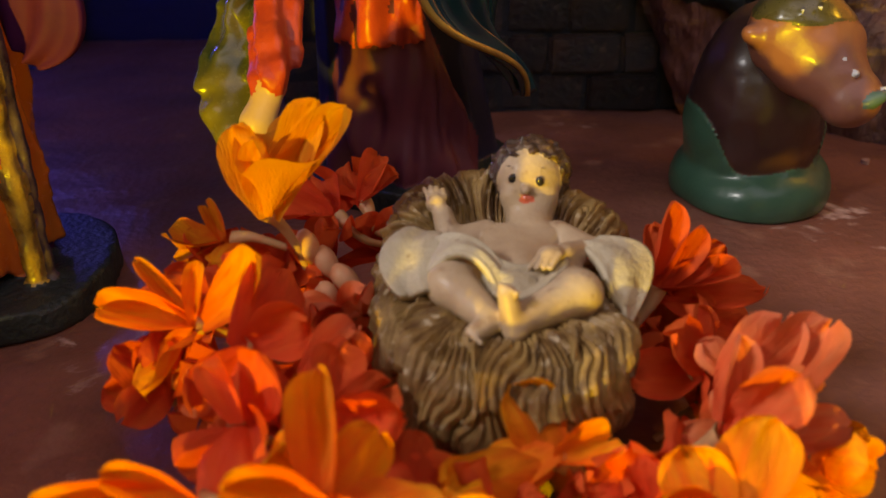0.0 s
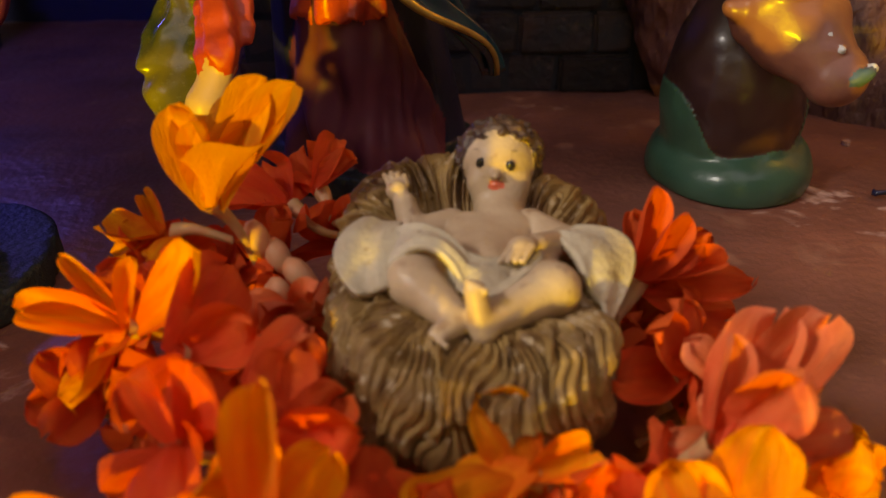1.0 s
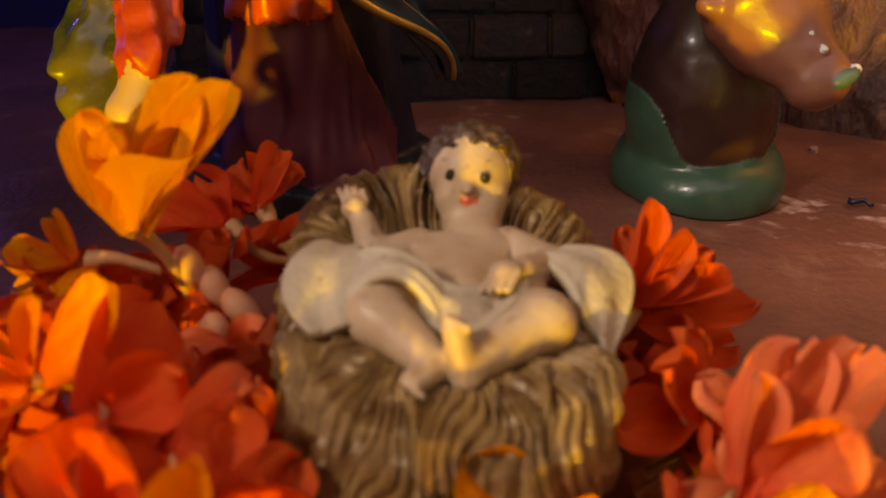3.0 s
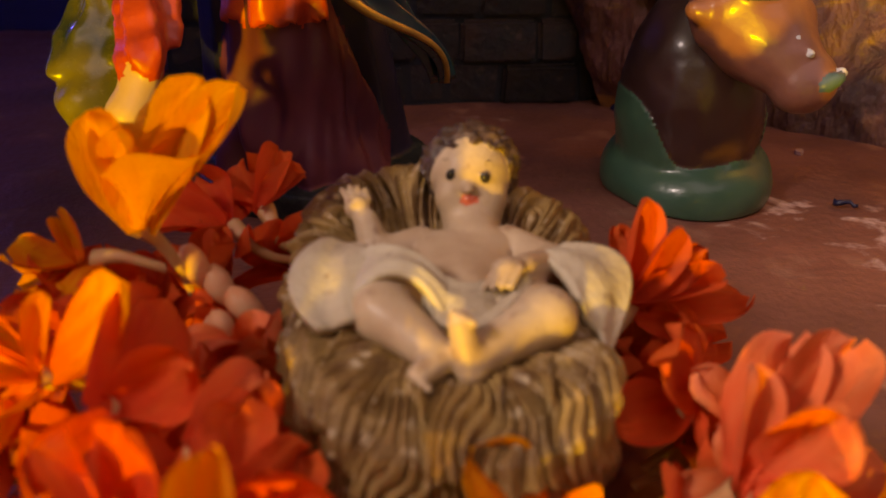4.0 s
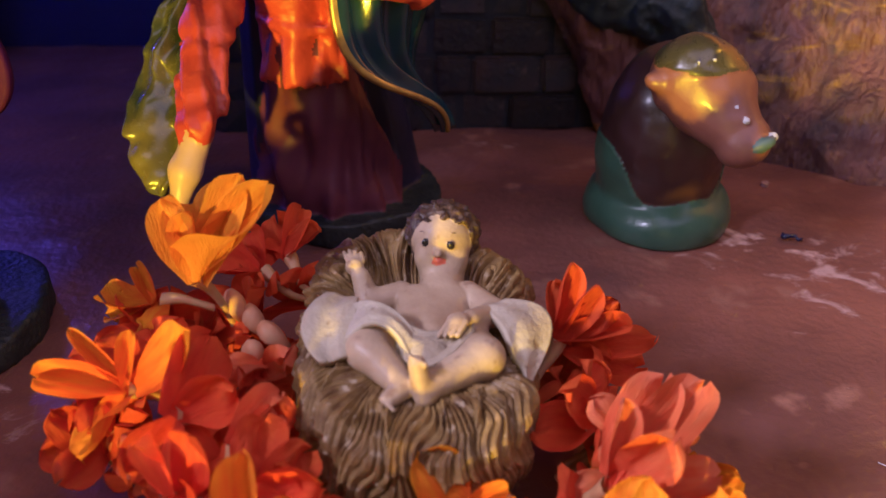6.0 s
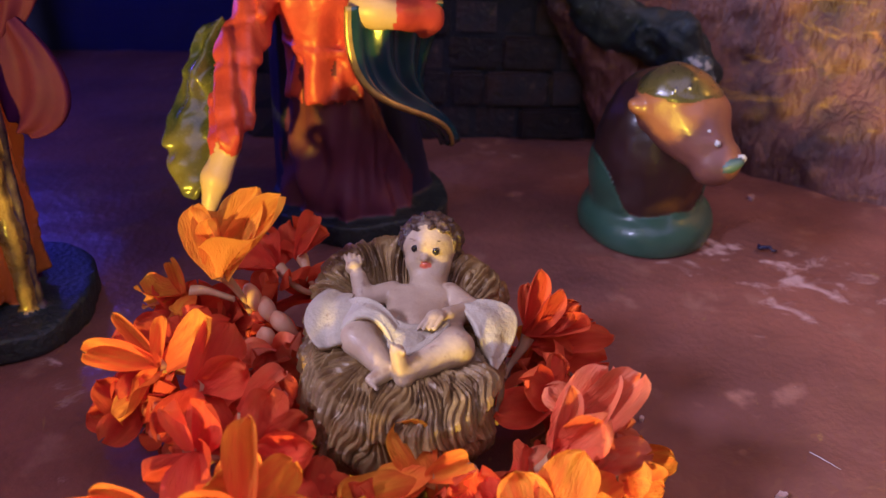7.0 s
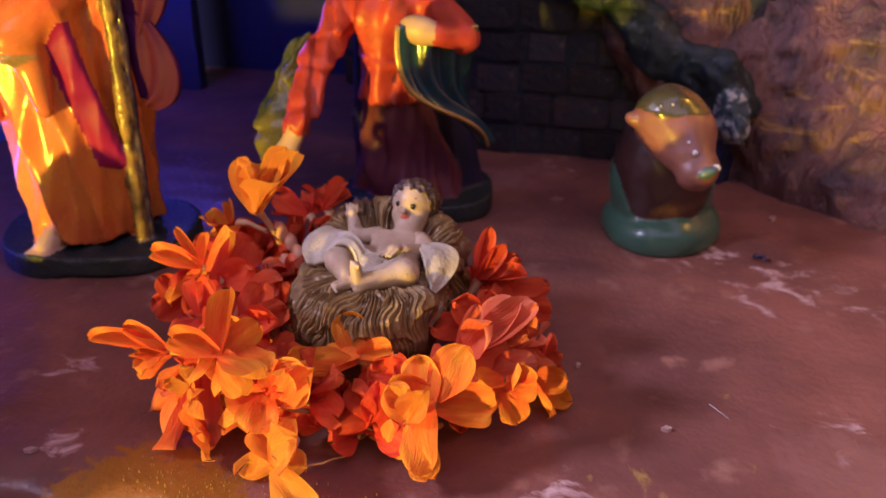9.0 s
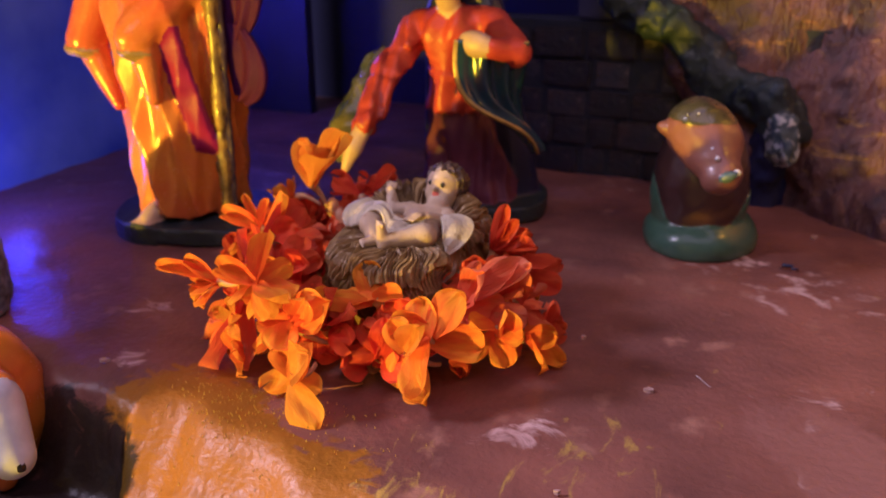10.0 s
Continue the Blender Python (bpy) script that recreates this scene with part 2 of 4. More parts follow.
M_WHITE = mat("white_paint", (0.66, 0.66, 0.68), (0.5, 0.5, 0.52), 90, 0.4, 0.1)
M_BLUEGREY = mat("blue_grey_stone", (0.02, 0.03, 0.07), (0.26, 0.28, 0.36), 200, 0.5, 0.5)


# ---- mesh helpers ----
class Soup:
    """Vertices, faces and a material number for each face, gathered into one mesh."""

    def __init__(self):
        self.v, self.f, self.m = [], [], []

    def add(self, v, f, m):
        o = len(self.v)
        self.v.extend(tuple(p) for p in v)
        self.f.extend([tuple(i + o for i in q) for q in f])
        self.m.extend([m] * len(f) if isinstance(m, int) else list(m))
        return self

    def mesh(self, name, mats, smooth=True):
        me = bpy.data.meshes.new(name)
        me.from_pydata(self.v, [], self.f)
        for q in mats:
            me.materials.append(q)
        me.polygons.foreach_set("material_index", self.m)
        me.polygons.foreach_set("use_smooth", [smooth] * len(self.f))
        me.update()
        return me


def thing(name, soup, mats, at=(0, 0, 0), smooth=True, parent=None):
    ob = new(name, soup.mesh(name, mats, smooth))
    ob.location = at
    ob.parent = parent
    return ob


def cap(P, a, b, ra, rb=None):
    """Distance to a tapered rod from a to b."""
    a, b = np.array(a, float), np.array(b, float)
    rb = ra if rb is None else rb
    d = b - a
    t = np.clip(((P - a) @ d) / max(d @ d, 1e-9), 0, 1)
    return np.linalg.norm(P - a - t[:, None] * d, axis=1) - (ra + (rb - ra) * t)


def ell(P, c, r, rot=(0, 0, 0)):
    """Distance to an ellipsoid, about."""
    q = P - np.array(c, float)
    if any(rot):
        q = q @ np.array(Euler([radians(a) for a in rot]).to_matrix())
    r = np.array(r, float)
    k0, k1 = np.linalg.norm(q / r, axis=1), np.linalg.norm(q / (r * r), axis=1)
    return k0 * (k0 - 1) / np.maximum(k1, 1e-6)


def blend(parts):
    """Soft union of (distance, material, softness); gives distance and material."""
    d, lab = None, None
    for dist, m, k in parts:
        if d is None:
            d, lab, low = dist.copy(), np.full(len(dist), m), dist.copy()
            continue
        lab = np.where(dist < low, m, lab)
        low = np.minimum(low, dist)
        h = np.clip(0.5 + 0.5 * (dist - d) / k, 0, 1)
        d = dist * (1 - h) + d * h - k * h * (1 - h)
    return d, lab


def nets(f, lo, hi, h):
    """The surface where f is nought, as vertices, quads and materials, from a grid of step h."""
    ax = [np.arange(lo[i], hi[i] + h, h) for i in range(3)]
    shape = tuple(len(a) for a in ax)
    G = np.stack(np.meshgrid(*ax, indexing="ij"), -1).reshape(-1, 3)
    D = f(G)[0].reshape(shape)
    n = tuple(s - 1 for s in shape)
    total, count = np.zeros(n + (3,)), np.zeros(n)
    for a in range(3):
        b, c = [i for i in range(3) if i != a]
        for ob in (0, 1):
            for oc in (0, 1):
                s0, s1, base = [None] * 3, [None] * 3, np.zeros(3)
                s0[a], s1[a] = slice(0, n[a]), slice(1, n[a] + 1)
                s0[b] = s1[b] = slice(ob, n[b] + ob)
                s0[c] = s1[c] = slice(oc, n[c] + oc)
                base[b], base[c] = ob, oc
                d0, d1 = D[tuple(s0)], D[tuple(s1)]
                cross = (d0 < 0) != (d1 < 0)
                t = np.where(cross, d0 / np.where(cross, d0 - d1, 1), 0)
                for i in range(3):
                    total[..., i] += np.where(cross, t if i == a else base[i], 0)
                count += cross
    on = count > 0
    idx = np.full(n, -1)
    idx[on] = np.arange(on.sum())
    cells = np.argwhere(on)
    V = np.array(lo) + h * (cells + total[on] / count[on][:, None])
    F = []
    S = D < 0
    for a in range(3):
        b, c = (a + 1) % 3, (a + 2) % 3
        s0, s1 = [slice(None)] * 3, [slice(None)] * 3
        s0[a], s1[a] = slice(0, n[a]), slice(1, n[a] + 1)
        e = np.argwhere(S[tuple(s0)] != S[tuple(s1)])
        e = e[(e[:, b] > 0) & (e[:, c] > 0) & (e[:, b] < n[b]) & (e[:, c] < n[c])]
        ub, uc = np.eye(3, dtype=int)[b], np.eye(3, dtype=int)[c]
        q = np.stack([idx[tuple((e - ub * i - uc * j).T)] for i, j in ((1, 1), (0, 1), (0, 0), (1, 0))], 1)
        inside = S[tuple(e.T)]
        q = np.where(inside[:, None], q, q[:, ::-1])
        F.append(q)
    F = np.concatenate(F)
    F = F[(F >= 0).all(1)]
    lab = f(V[F].mean(1))[1]
    return V, F.tolist(), [int(x) for x in lab]


def grid_faces(nu, nv, o=0):
    return [(o + i * nv + j, o + (i + 1) * nv + j, o + (i + 1) * nv + j + 1, o + i * nv + j + 1) for i in range(nu - 1) for j in range(nv - 1)]


def bez(points, t):
    """A smooth curve through a short row of control points."""
    p = [np.array(q, float) for q in points]
    while len(p) > 1:
        p = [p[i] * (1 - t) + p[i + 1] * t for i in range(len(p) - 1)]
    return p[0]


def sheet(soup, edge, back, folds, amp, thick, m, trim=None, nu=40, nv=26):
    """A draped cloth between two curves, with a thickness and, at its first edge, a trim."""
    P = np.zeros((nu, nv, 3))
    for i in range(nu):
        e, b = bez(edge, i / (nu - 1)), bez(back, i / (nu - 1))
        for j in range(nv):
            v = j / (nv - 1)
            P[i, j] = e * (1 - v) + b * v
    du, dv = np.gradient(P, axis=0), np.gradient(P, axis=1)
    N = np.cross(du, dv)
    N /= np.maximum(np.linalg.norm(N, axis=2, keepdims=True), 1e-9)
    v = np.linspace(0, 1, nv)[None, :]
    u = np.linspace(0, 1, nu)[:, None]
    w = amp * np.sin(folds * math.pi * 2 * v + 2.2 * u) * np.sin(math.pi * np.clip(v * 1.1, 0, 1)) * (0.5 + 0.5 * u)
    P = P + N * w[..., None]
    top, bot = (P + N * thick / 2).reshape(-1, 3), (P - N * thick / 2).reshape(-1, 3)
    f = grid_faces(nu, nv)
    k = nu * nv
    fm = [trim if (trim is not None and (q[0] % nv) < 2) else m for q in f]
    rim = [(i, i + 1) for i in range(nv - 1)] + [((nu - 1) * nv + i + 1, (nu - 1) * nv + i) for i in range(nv - 1)]
    rim += [((i + 1) * nv, i * nv) for i in range(nu - 1)] + [(i * nv + nv - 1, (i + 1) * nv + nv - 1) for i in range(nu - 1)]
    faces = f + [tuple(k + i for i in q[::-1]) for q in f] + [(a, b, k + b, k + a) for a, b in rim]
    soup.add(np.concatenate([top, bot]), faces, fm + fm + [trim if trim is not None else m] * len(rim))


def lumps(P, scale, seed=0.0):
    """Smooth pseudo-noise from crossed waves, about -1 to 1."""
    x, y, z = P[..., 0] * scale, P[..., 1] * scale, P[..., 2] * scale
    return (np.sin(x * 1.0 + 1.7 * np.sin(y * 0.8 + seed)) + np.sin(y * 1.3 + 1.3 * np.sin(z * 1.1 + seed * 2)) + np.sin(z * 0.9 + 1.9 * np.sin(x * 0.7 + seed * 3))) / 3


# ---- platform and backdrop ----
def smooth(a, b, x):
    t = np.clip((x - a) / (b - a), 0, 1)
    return t * t * (3 - 2 * t)


def front_roll(x, y):
    """The rounded fall of the floor towards its front edge."""
    line = np.interp(x, (-0.10, -0.05, -0.030, 0.0, 0.030, 0.060, 0.12), (0.088, 0.090, 0.093, 0.083, 0.074, 0.066, 0.048)) + 0.003 * np.sin(x * 130)
    d = np.maximum(line - y, 0.0)
    fall = np.where(d < 0.012, 34.0 * d * d, 0.0048960 + 0.816 * (d - 0.012))
    return -fall * smooth(-0.085, -0.045, x) * smooth(0.13, 0.05, x) - 2.6 * np.clip(0.112 - y, 0, 0.05) ** 2 * smooth(0.14, 0.05, x)


def build_ground():
    xs, ys = np.arange(-0.40, 0.621, 0.003), np.arange(-0.06, 0.681, 0.003)
    X, Y = np.meshgrid(xs, ys, indexing="ij")
    P = np.stack([X, Y, 0 * X], -1)
    front = np.interp(X, (-0.40, -0.14, -0.105, -0.075, -0.055, -0.044, -0.030, 0.0, 0.06, 0.62), (0.115, 0.10, 0.091, 0.086, 0.080, 0.060, 0.036, 0.022, 0.012, 0.0))
    Z = 0.0006 * lumps(P, 90, 1) + 0.0004 * lumps(P, 210, 2)
    front = front + 0.003 * lumps(P, 160, 3)
    k = smooth(0.0, 0.018, front - Y)
    Z = Z - 0.045 * k - 0.004 * smooth(0.0, 0.03, front + 0.014 - Y)
    Z = Z + front_roll(X, Y)
    near = smooth(0.05, 0.0, np.abs(Y - front - 0.012)) * smooth(0.06, -0.02, np.abs(X) - 0.03)
    Z = Z + near * (0.0012 * lumps(P, 420, 4) + 0.0008 * lumps(P, 900, 5))
    Z = np.where(X < -0.035, np.maximum(Z, -0.050), Z)
    # low ridge out of view, raised to shade the recess behind it
    w = np.exp(-((Y + 0.03) / 0.016) ** 2) * smooth(-0.21, -0.18, X) * smooth(-0.085, -0.105, X)
    Z = Z * (1 - w) - 0.002 * w
    s = Soup().add(np.stack([X, Y, Z], -1).reshape(-1, 3), grid_faces(*X.shape), 0)
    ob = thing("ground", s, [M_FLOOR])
    return tagged(ob, "brown-red painted floor of the crib, scuffed and glossy", "floor", kind="structure")


build_ground()


def box(name, lo, hi, material, label, category, kind="structure", bevel=0.0, parent=None):
    bm = bmesh.new()
    bmesh.ops.create_cube(bm, size=1)
    for v in bm.verts:
        v.co = Vector([lo[i] + (v.co[i] + 0.5) * (hi[i] - lo[i]) for i in range(3)])
    if bevel:
        bmesh.ops.bevel(bm, geom=bm.edges[:], offset=bevel, segments=2, affect="EDGES")
    me = bpy.data.meshes.new(name)
    bm.to_mesh(me)
    bm.free()
    me.materials.append(material)
    ob = new(name, me)
    ob.parent = parent
    if parent is None:
        tagged(ob, label, category, kind=kind)
    return ob


# the room round the crib
box("floor", (-1.5, -1.6, -0.34), (1.5, 1.4, -0.24), M_ROOM, "plain pale floor of the room", "floor")
box("ceiling", (-1.5, -1.6, 1.30), (1.5, 1.4, 1.36), M_ROOM, "plain pale ceiling", "ceiling")
box("wall_west", (-1.56, -1.6, -0.24), (-1.5, 1.4, 1.30), M_ROOM, "plain pale plaster wall", "wall")
box("wall_east", (1.5, -1.6, -0.24), (1.56, 1.4, 1.30), M_ROOM, "plain pale plaster wall", "wall")
box("wall_south", (-1.5, -1.66, -0.24), (1.5, -1.6, 1.30), M_ROOM, "plain pale plaster wall", "wall")
box("wall_north", (-1.5, 1.4, -0.24), (1.5, 1.46, 1.30), M_ROOM, "plain pale plaster wall", "wall")
box("plinth", (-0.40, -0.058, -0.24), (0.62, 0.68, -0.06), M_ROOM, "plain plinth under the crib", "plinth")
# backdrop panels of the crib, and an unseen roof added to shade it
box("roof", (-0.345, 0.200, 0.225), (-0.03, 0.652, 0.237), M_DARKWALL, "dark plain roof board, unseen, added to shade the crib's back", "roof")
box("backdrop_dark", (-0.40, 0.640, -0.02), (0.62, 0.652, 0.42), M_DARKWALL, "dark blue painted panel behind the crib", "backdrop")
# the blue panel's unseen front part is lengthened to shade the left floor
box("backdrop_blue", (-0.345, 0.06, -0.02), (-0.325, 0.56, 0.47), M_SKY, "blue cloudy painted panel beside the crib", "backdrop")
# made-up panel out of view at the front corner, blocks the room lamp
box("backdrop_side", (-0.345, -0.045, -0.02), (-0.325, 0.058, 0.31), M_SKY, "low blue cloudy panel, unseen, added to shade the left floor", "backdrop")
box("backdrop_grey", (-0.345, 0.562, -0.02), (-0.25, 0.574, 0.42), M_PANEL, "grey painted panel at the crib's corner", "backdrop")


def brick_mesh(w, h, d, seed):
    rng = random.Random(seed)
    bm = bmesh.new()
    bmesh.ops.create_cube(bm, size=1)
    for v in bm.verts:
        v.co = Vector((v.co.x * w + rng.uniform(-0.0006, 0.0006), v.co.y * d + rng.uniform(-0.0008, 0.0008), v.co.z * h + rng.uniform(-0.0006, 0.0006)))
    bmesh.ops.bevel(bm, geom=bm.edges[:], offset=0.0018, segments=2, affect="EDGES")
    me = bpy.data.meshes.new("brick")
    bm.to_mesh(me)
    bm.free()
    me.materials.append(M_BRICK)
    return me


def build_brick_wall():
    wall = box("brick_wall", (-0.075, 0.4578, -0.004), (0.20, 0.490, 0.109), M_MORTAR, "low dark brick wall behind the figures", "wall")
    sizes = (0.019, 0.026, 0.031, 0.037)
    stock = {w: [brick_mesh(w, 0.0206, 0.016, 10 * i + s) for s in range(3)] for i, w in enumerate(sizes)}
    rng = random.Random(5)
    for r in range(5):
        x = -0.074 - rng.uniform(0.0, 0.008)
        while x < 0.185:
            w = rng.choice(sizes)
            ob = new("brick", rng.choice(stock[w]))
            ob.parent = wall
            ob.location = (x + w / 2, 0.4640 + rng.uniform(-0.0020, 0.0020), 0.0100 + r * 0.0210 + rng.uniform(-0.0006, 0.0006))
            ob.rotation_euler = (rng.uniform(-0.05, 0.05), rng.uniform(-0.03, 0.03), rng.uniform(-0.05, 0.05))
            x += w + 0.0010
    return wall


build_brick_wall()
pillar = box("pillar", (0.030, 0.458, 0.1100), (0.058, 0.484, 0.22), M_PANEL, "slim grey painted pillar on the brick wall", "pillar", bevel=0.002)


def build_rock():
    """The painted slope that rises to the right of the wall."""
    nu, nv = 150, 110
    u = np.linspace(0, 1, nu)[:, None] * np.ones((1, nv))
    v = np.ones((nu, 1)) * np.linspace(0, 1, nv)[None, :]
    bx = np.interp(u, (0, 0.25, 0.5, 0.75, 1), (0.150, 0.195, 0.240, 0.30, 0.42))
    by = np.interp(u, (0, 0.25, 0.5, 0.75, 1), (0.449, 0.424, 0.375, 0.315, 0.26))
    rise = 0.34 * v
    out = 0.20 * v ** 1.1 * (0.30 + 0.70 * smooth(0.0, 0.4, u))
    lean = smooth(0.55, 0.0, u) * (0.55 * rise + 0.01)
    P = np.stack([bx + out * 0.62 - lean, by + out * 0.78 - 0.15 * lean, rise - 0.012], -1)
    k = smooth(0.0, 0.12, v)
    d = (0.009 * lumps(P, 38, 1) + 0.007 * lumps(P, 90, 2) + 0.0042 * lumps(P, 210, 3) + 0.0020 * lumps(P, 480, 4)) * (0.35 + 0.65 * k)
    P[..., 0] -= d * 0.62
    P[..., 1] -= d * 0.70
    P[..., 2] += d * 0.25
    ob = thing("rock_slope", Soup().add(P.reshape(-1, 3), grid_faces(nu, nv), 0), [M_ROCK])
    return tagged(ob, "rough painted rock slope, brown with ochre streaks", "rock")


build_rock()


def build_moss():
    """A mossy ledge that runs down from the wall's top to the floor beside the rock."""
    def f(P):
        parts = [(cap(P, (0.064, 0.458, 0.128), (0.104, 0.450, 0.104), 0.016, 0.012), 0, 0.006), (cap(P, (0.104, 0.450, 0.104), (0.134, 0.444, 0.078), 0.012, 0.015), 0, 0.008)]
        parts += [(cap(P, (0.134, 0.444, 0.078), (0.166, 0.428, 0.068), 0.014, 0.014), 0, 0.008), (cap(P, (0.166, 0.428, 0.068), (0.178, 0.422, 0.050), 0.014, 0.011), 0, 0.006), (cap(P, (0.172, 0.416, 0.056), (0.176, 0.414, 0.044), 0.009, 0.008), 2, 0.002), (cap(P, (0.172, 0.428, 0.046), (0.160, 0.440, 0.0), 0.010, 0.020), 1, 0.006)]
        d, lab = blend(parts)
        d = d + 0.0060 * lumps(P, 95, 1) + 0.0030 * lumps(P, 240, 2) + 0.0014 * lumps(P, 430, 4) + 0.0009 * lumps(P, 800, 3)
        return d, lab

    V, F, L = nets(f, (0.03, 0.40, -0.01), (0.205, 0.475, 0.155), 0.0018)
    ob = thing("mossy_ledge", Soup().add(V, F, L), [M_MOSS, M_DARKWALL, M_SPECKLE])
    return tagged(ob, "dark mossy ledge with pale flecks beside the rock", "rock")


build_moss()


# ---- the figures ----
MM = 0.001


def build_child():
    """The small resin figure lying in its bed of carved straw, one mesh."""
    s = Soup()

    def f(P):
        head = ell(P, (4.6, 19.3, 60.9), (8.5, 8.2, 8.6))
        parts = [(cap(P, (4.0, 9, 46.0), (0, -12, 46.5), 7.0, 7.4), 0, 1), (ell(P, (1.0, -1, 47.2), (10.4, 12, 7.4)), 0, 2.0), (ell(P, (-3.8, 4, 52.2), (5.0, 4.2, 2.4)), 0, 2.5), (ell(P, (6.3, 3.4, 52.0), (5.0, 4.2, 2.4)), 0, 2.5), (cap(P, (4.5, 17, 54), (4, 9, 50), 6.0), 0, 2), (head, 0, 1.5)]
        parts += [(ell(P, (0.2, 13.8, 57.8), (3.4, 2.6, 3.0)), 0, 2.5), (ell(P, (7.8, 13.0, 57.8), (3.4, 2.6, 3.0)), 0, 2.5)]
        parts += [(ell(P, (3.0, 10.7, 61.0), (1.1, 1.4, 1.0)), 0, 1.2), (ell(P, (4.4, 14.6, 55.2), (6.0, 4.4, 3.8)), 0, 2.4)]
        # arms and hands
        parts += [(cap(P, (-7.0, 6, 51.4), (-15.6, 4.4, 50.2), 3.6, 3.3), 0, 0.35), (cap(P, (-15.6, 4.4, 50.2), (-17.6, 7.4, 56.2), 3.3, 2.5), 0, 1.5), (ell(P, (-19.2, 9.6, 58.2), (2.5, 1.8, 2.5)), 0, 1)]
        for i in range(4):
            parts.append((cap(P, (-20.8 + i * 1.25, 10.4, 59.4), (-22.0 + i * 1.5, 12.4, 61.6 - abs(i - 1.2) * 0.5), 0.75, 0.6), 0, 0.4))
        parts += [(cap(P, (10.6, 6, 50.8), (17.4, -4.5, 51.2), 3.7, 3.5), 0, 0.35), (cap(P, (17.4, -4.5, 51.2), (9.5, -13.5, 55.6), 3.5, 2.5), 0, 1.0), (ell(P, (6.2, -16.0, 57.0), (3.2, 2.5, 1.8), (0, 0, 25)), 0, 0.8)]
        for i in range(4):
            parts.append((cap(P, (4.0 + i * 1.35, -17.0 - i * 0.2, 57.6), (1.2 + i * 1.5, -20.6 - i * 0.1, 55.8), 0.72, 0.55), 0, 0.12))
        # legs and feet
        parts += [(cap(P, (-9, -9, 48), (-16.2, -17.5, 50.6), 5.6, 5.2), 0, 2), (cap(P, (-15.8, -17.5, 50.4), (-8.0, -29.5, 49.0), 5.2, 3.4), 0, 1.5), (cap(P, (-7.0, -31.0, 49.2), (-11.0, -34.6, 48.4), 2.8, 2.1), 0, 1)]
        parts += [(cap(P, (9, -11, 47), (11.6, -22.5, 50.4), 5.8, 5.3), 0, 2), (cap(P, (11.6, -22.5, 50.4), (-1.0, -31.5, 49.6), 5.3, 3.3), 0, 1.5), (cap(P, (-2.6, -33.2, 48.2), (-4.4, -31.8, 56.0), 2.8, 2.1), 0, 1)]
        for i in range(4):
            parts.append((ell(P, (-5.7 + i * 1.05, -31.8 - i * 0.5, 57.8 - i * 0.35), (0.65, 0.8, 0.85)), 0, 0.35))
            parts.append((ell(P, (-12.4 + i * 0.8, -35.2 - i * 0.8, 49.4 - i * 0.5), (0.7, 0.7, 0.7)), 0, 0.35))
        # cloth under the hips
        parts.append((ell(P, (-1, -14, 46.5), (15.0, 10.0, 6.6)), 1, 0.6))
        parts.append((ell(P, (-1.5, -20.5, 50.0), (6.5, 6.0, 5.0), (-8, 0, 10)), 1, 1.0))
        # hair
        curl = 0.95 * lumps(P, 1.2, 2) + 0.50 * lumps(P, 2.4, 5)
        hair = ell(P, (5.0, 21.0, 61.6), (10.2, 8.6, 9.3)) + curl
        hair = np.maximum(hair, -(P[:, 1] - 18.0 + 1.3 * np.maximum(P[:, 2] - 67.2, -2.0) + 0.13 * (np.abs(P[:, 0] - 3.4) ** 1.6) + 0.8 * np.sin(P[:, 0] * 1.7)))
        parts.append((hair, 2, 0.5))
        # painted eyes and mouth
        for c in ((-0.3, 12.9, 63.2), (6.4, 11.3, 63.0)):
            parts.append((ell(P, c, (1.05, 0.7, 1.1)), 3, 0.15))
        parts.append((ell(P, (3.2, 10.9, 58.6), (1.1, 0.8, 0.65)), 4, 0.2))
        for c, r in (((-0.4, 13.7, 66.3), -6), ((6.6, 12.2, 66.3), 6)):
            parts.append((ell(P, c, (1.6, 0.55, 0.16), (0, r, 0)), 2, 0.05))
        return blend(parts)

    V, F, L = nets(f, (-30, -48, 38), (30, 36, 77), 0.42)
    s.add(V * MM, F, L)

    sh = Soup()
    # the flap beside the raised arm, the arch over the knee, the hanging middle, the flap at the elbow
    sheet(sh, ((-26, -1, 56), (-33, -7, 55), (-34, -15, 52), (-27, -21, 49)), ((-18, -4, 55.5), (-18, -8, 57.5), (-18, -13, 56), (-19, -20, 50)), 1.3, 0.8, 2.6, 1)
    sheet(sh, ((-19.5, -7, 56.0), (-15, -9, 60.5), (-8, -13, 59.5), (-4, -18.5, 54.0)), ((-20.5, -18, 53.0), (-15, -15, 60.0), (-8, -19, 58.5), (-6, -25, 51.0)), 0.8, 0.7, 1.8, 1)
    sheet(sh, ((-8, -14, 57), (-2, -20, 53.5), (3, -16.5, 54), (11, -12, 55)), ((-7, -25, 52), (-3, -29, 50.5), (2, -28, 51.5), (10, -18, 55)), 1.7, 1.0, 1.8, 1)
    sheet(sh, ((19, -5, 55), (31, -6, 55.5), (33, -12, 54), (29, -13, 45), (22.5, -25, 43)), ((13, -9, 55), (16, -13, 54.5), (17, -15, 54), (18, -17, 52.5), (19, -20, 49)), 0.9, 0.7, 2.0, 1)
    s.add(np.array(sh.v) * MM, sh.f, sh.m)

    # the straw bed: a rounded mound under many carved tufts
    steps = (0, 0.15, 0.30, 0.42, 0.80, 1.0, 1.2, 1.6)

    def mound(th, p):
        r = np.interp(p, steps, (0.60, 0.74, 0.93, 0.99, 0.95, 0.86, 0.64, 0.0))
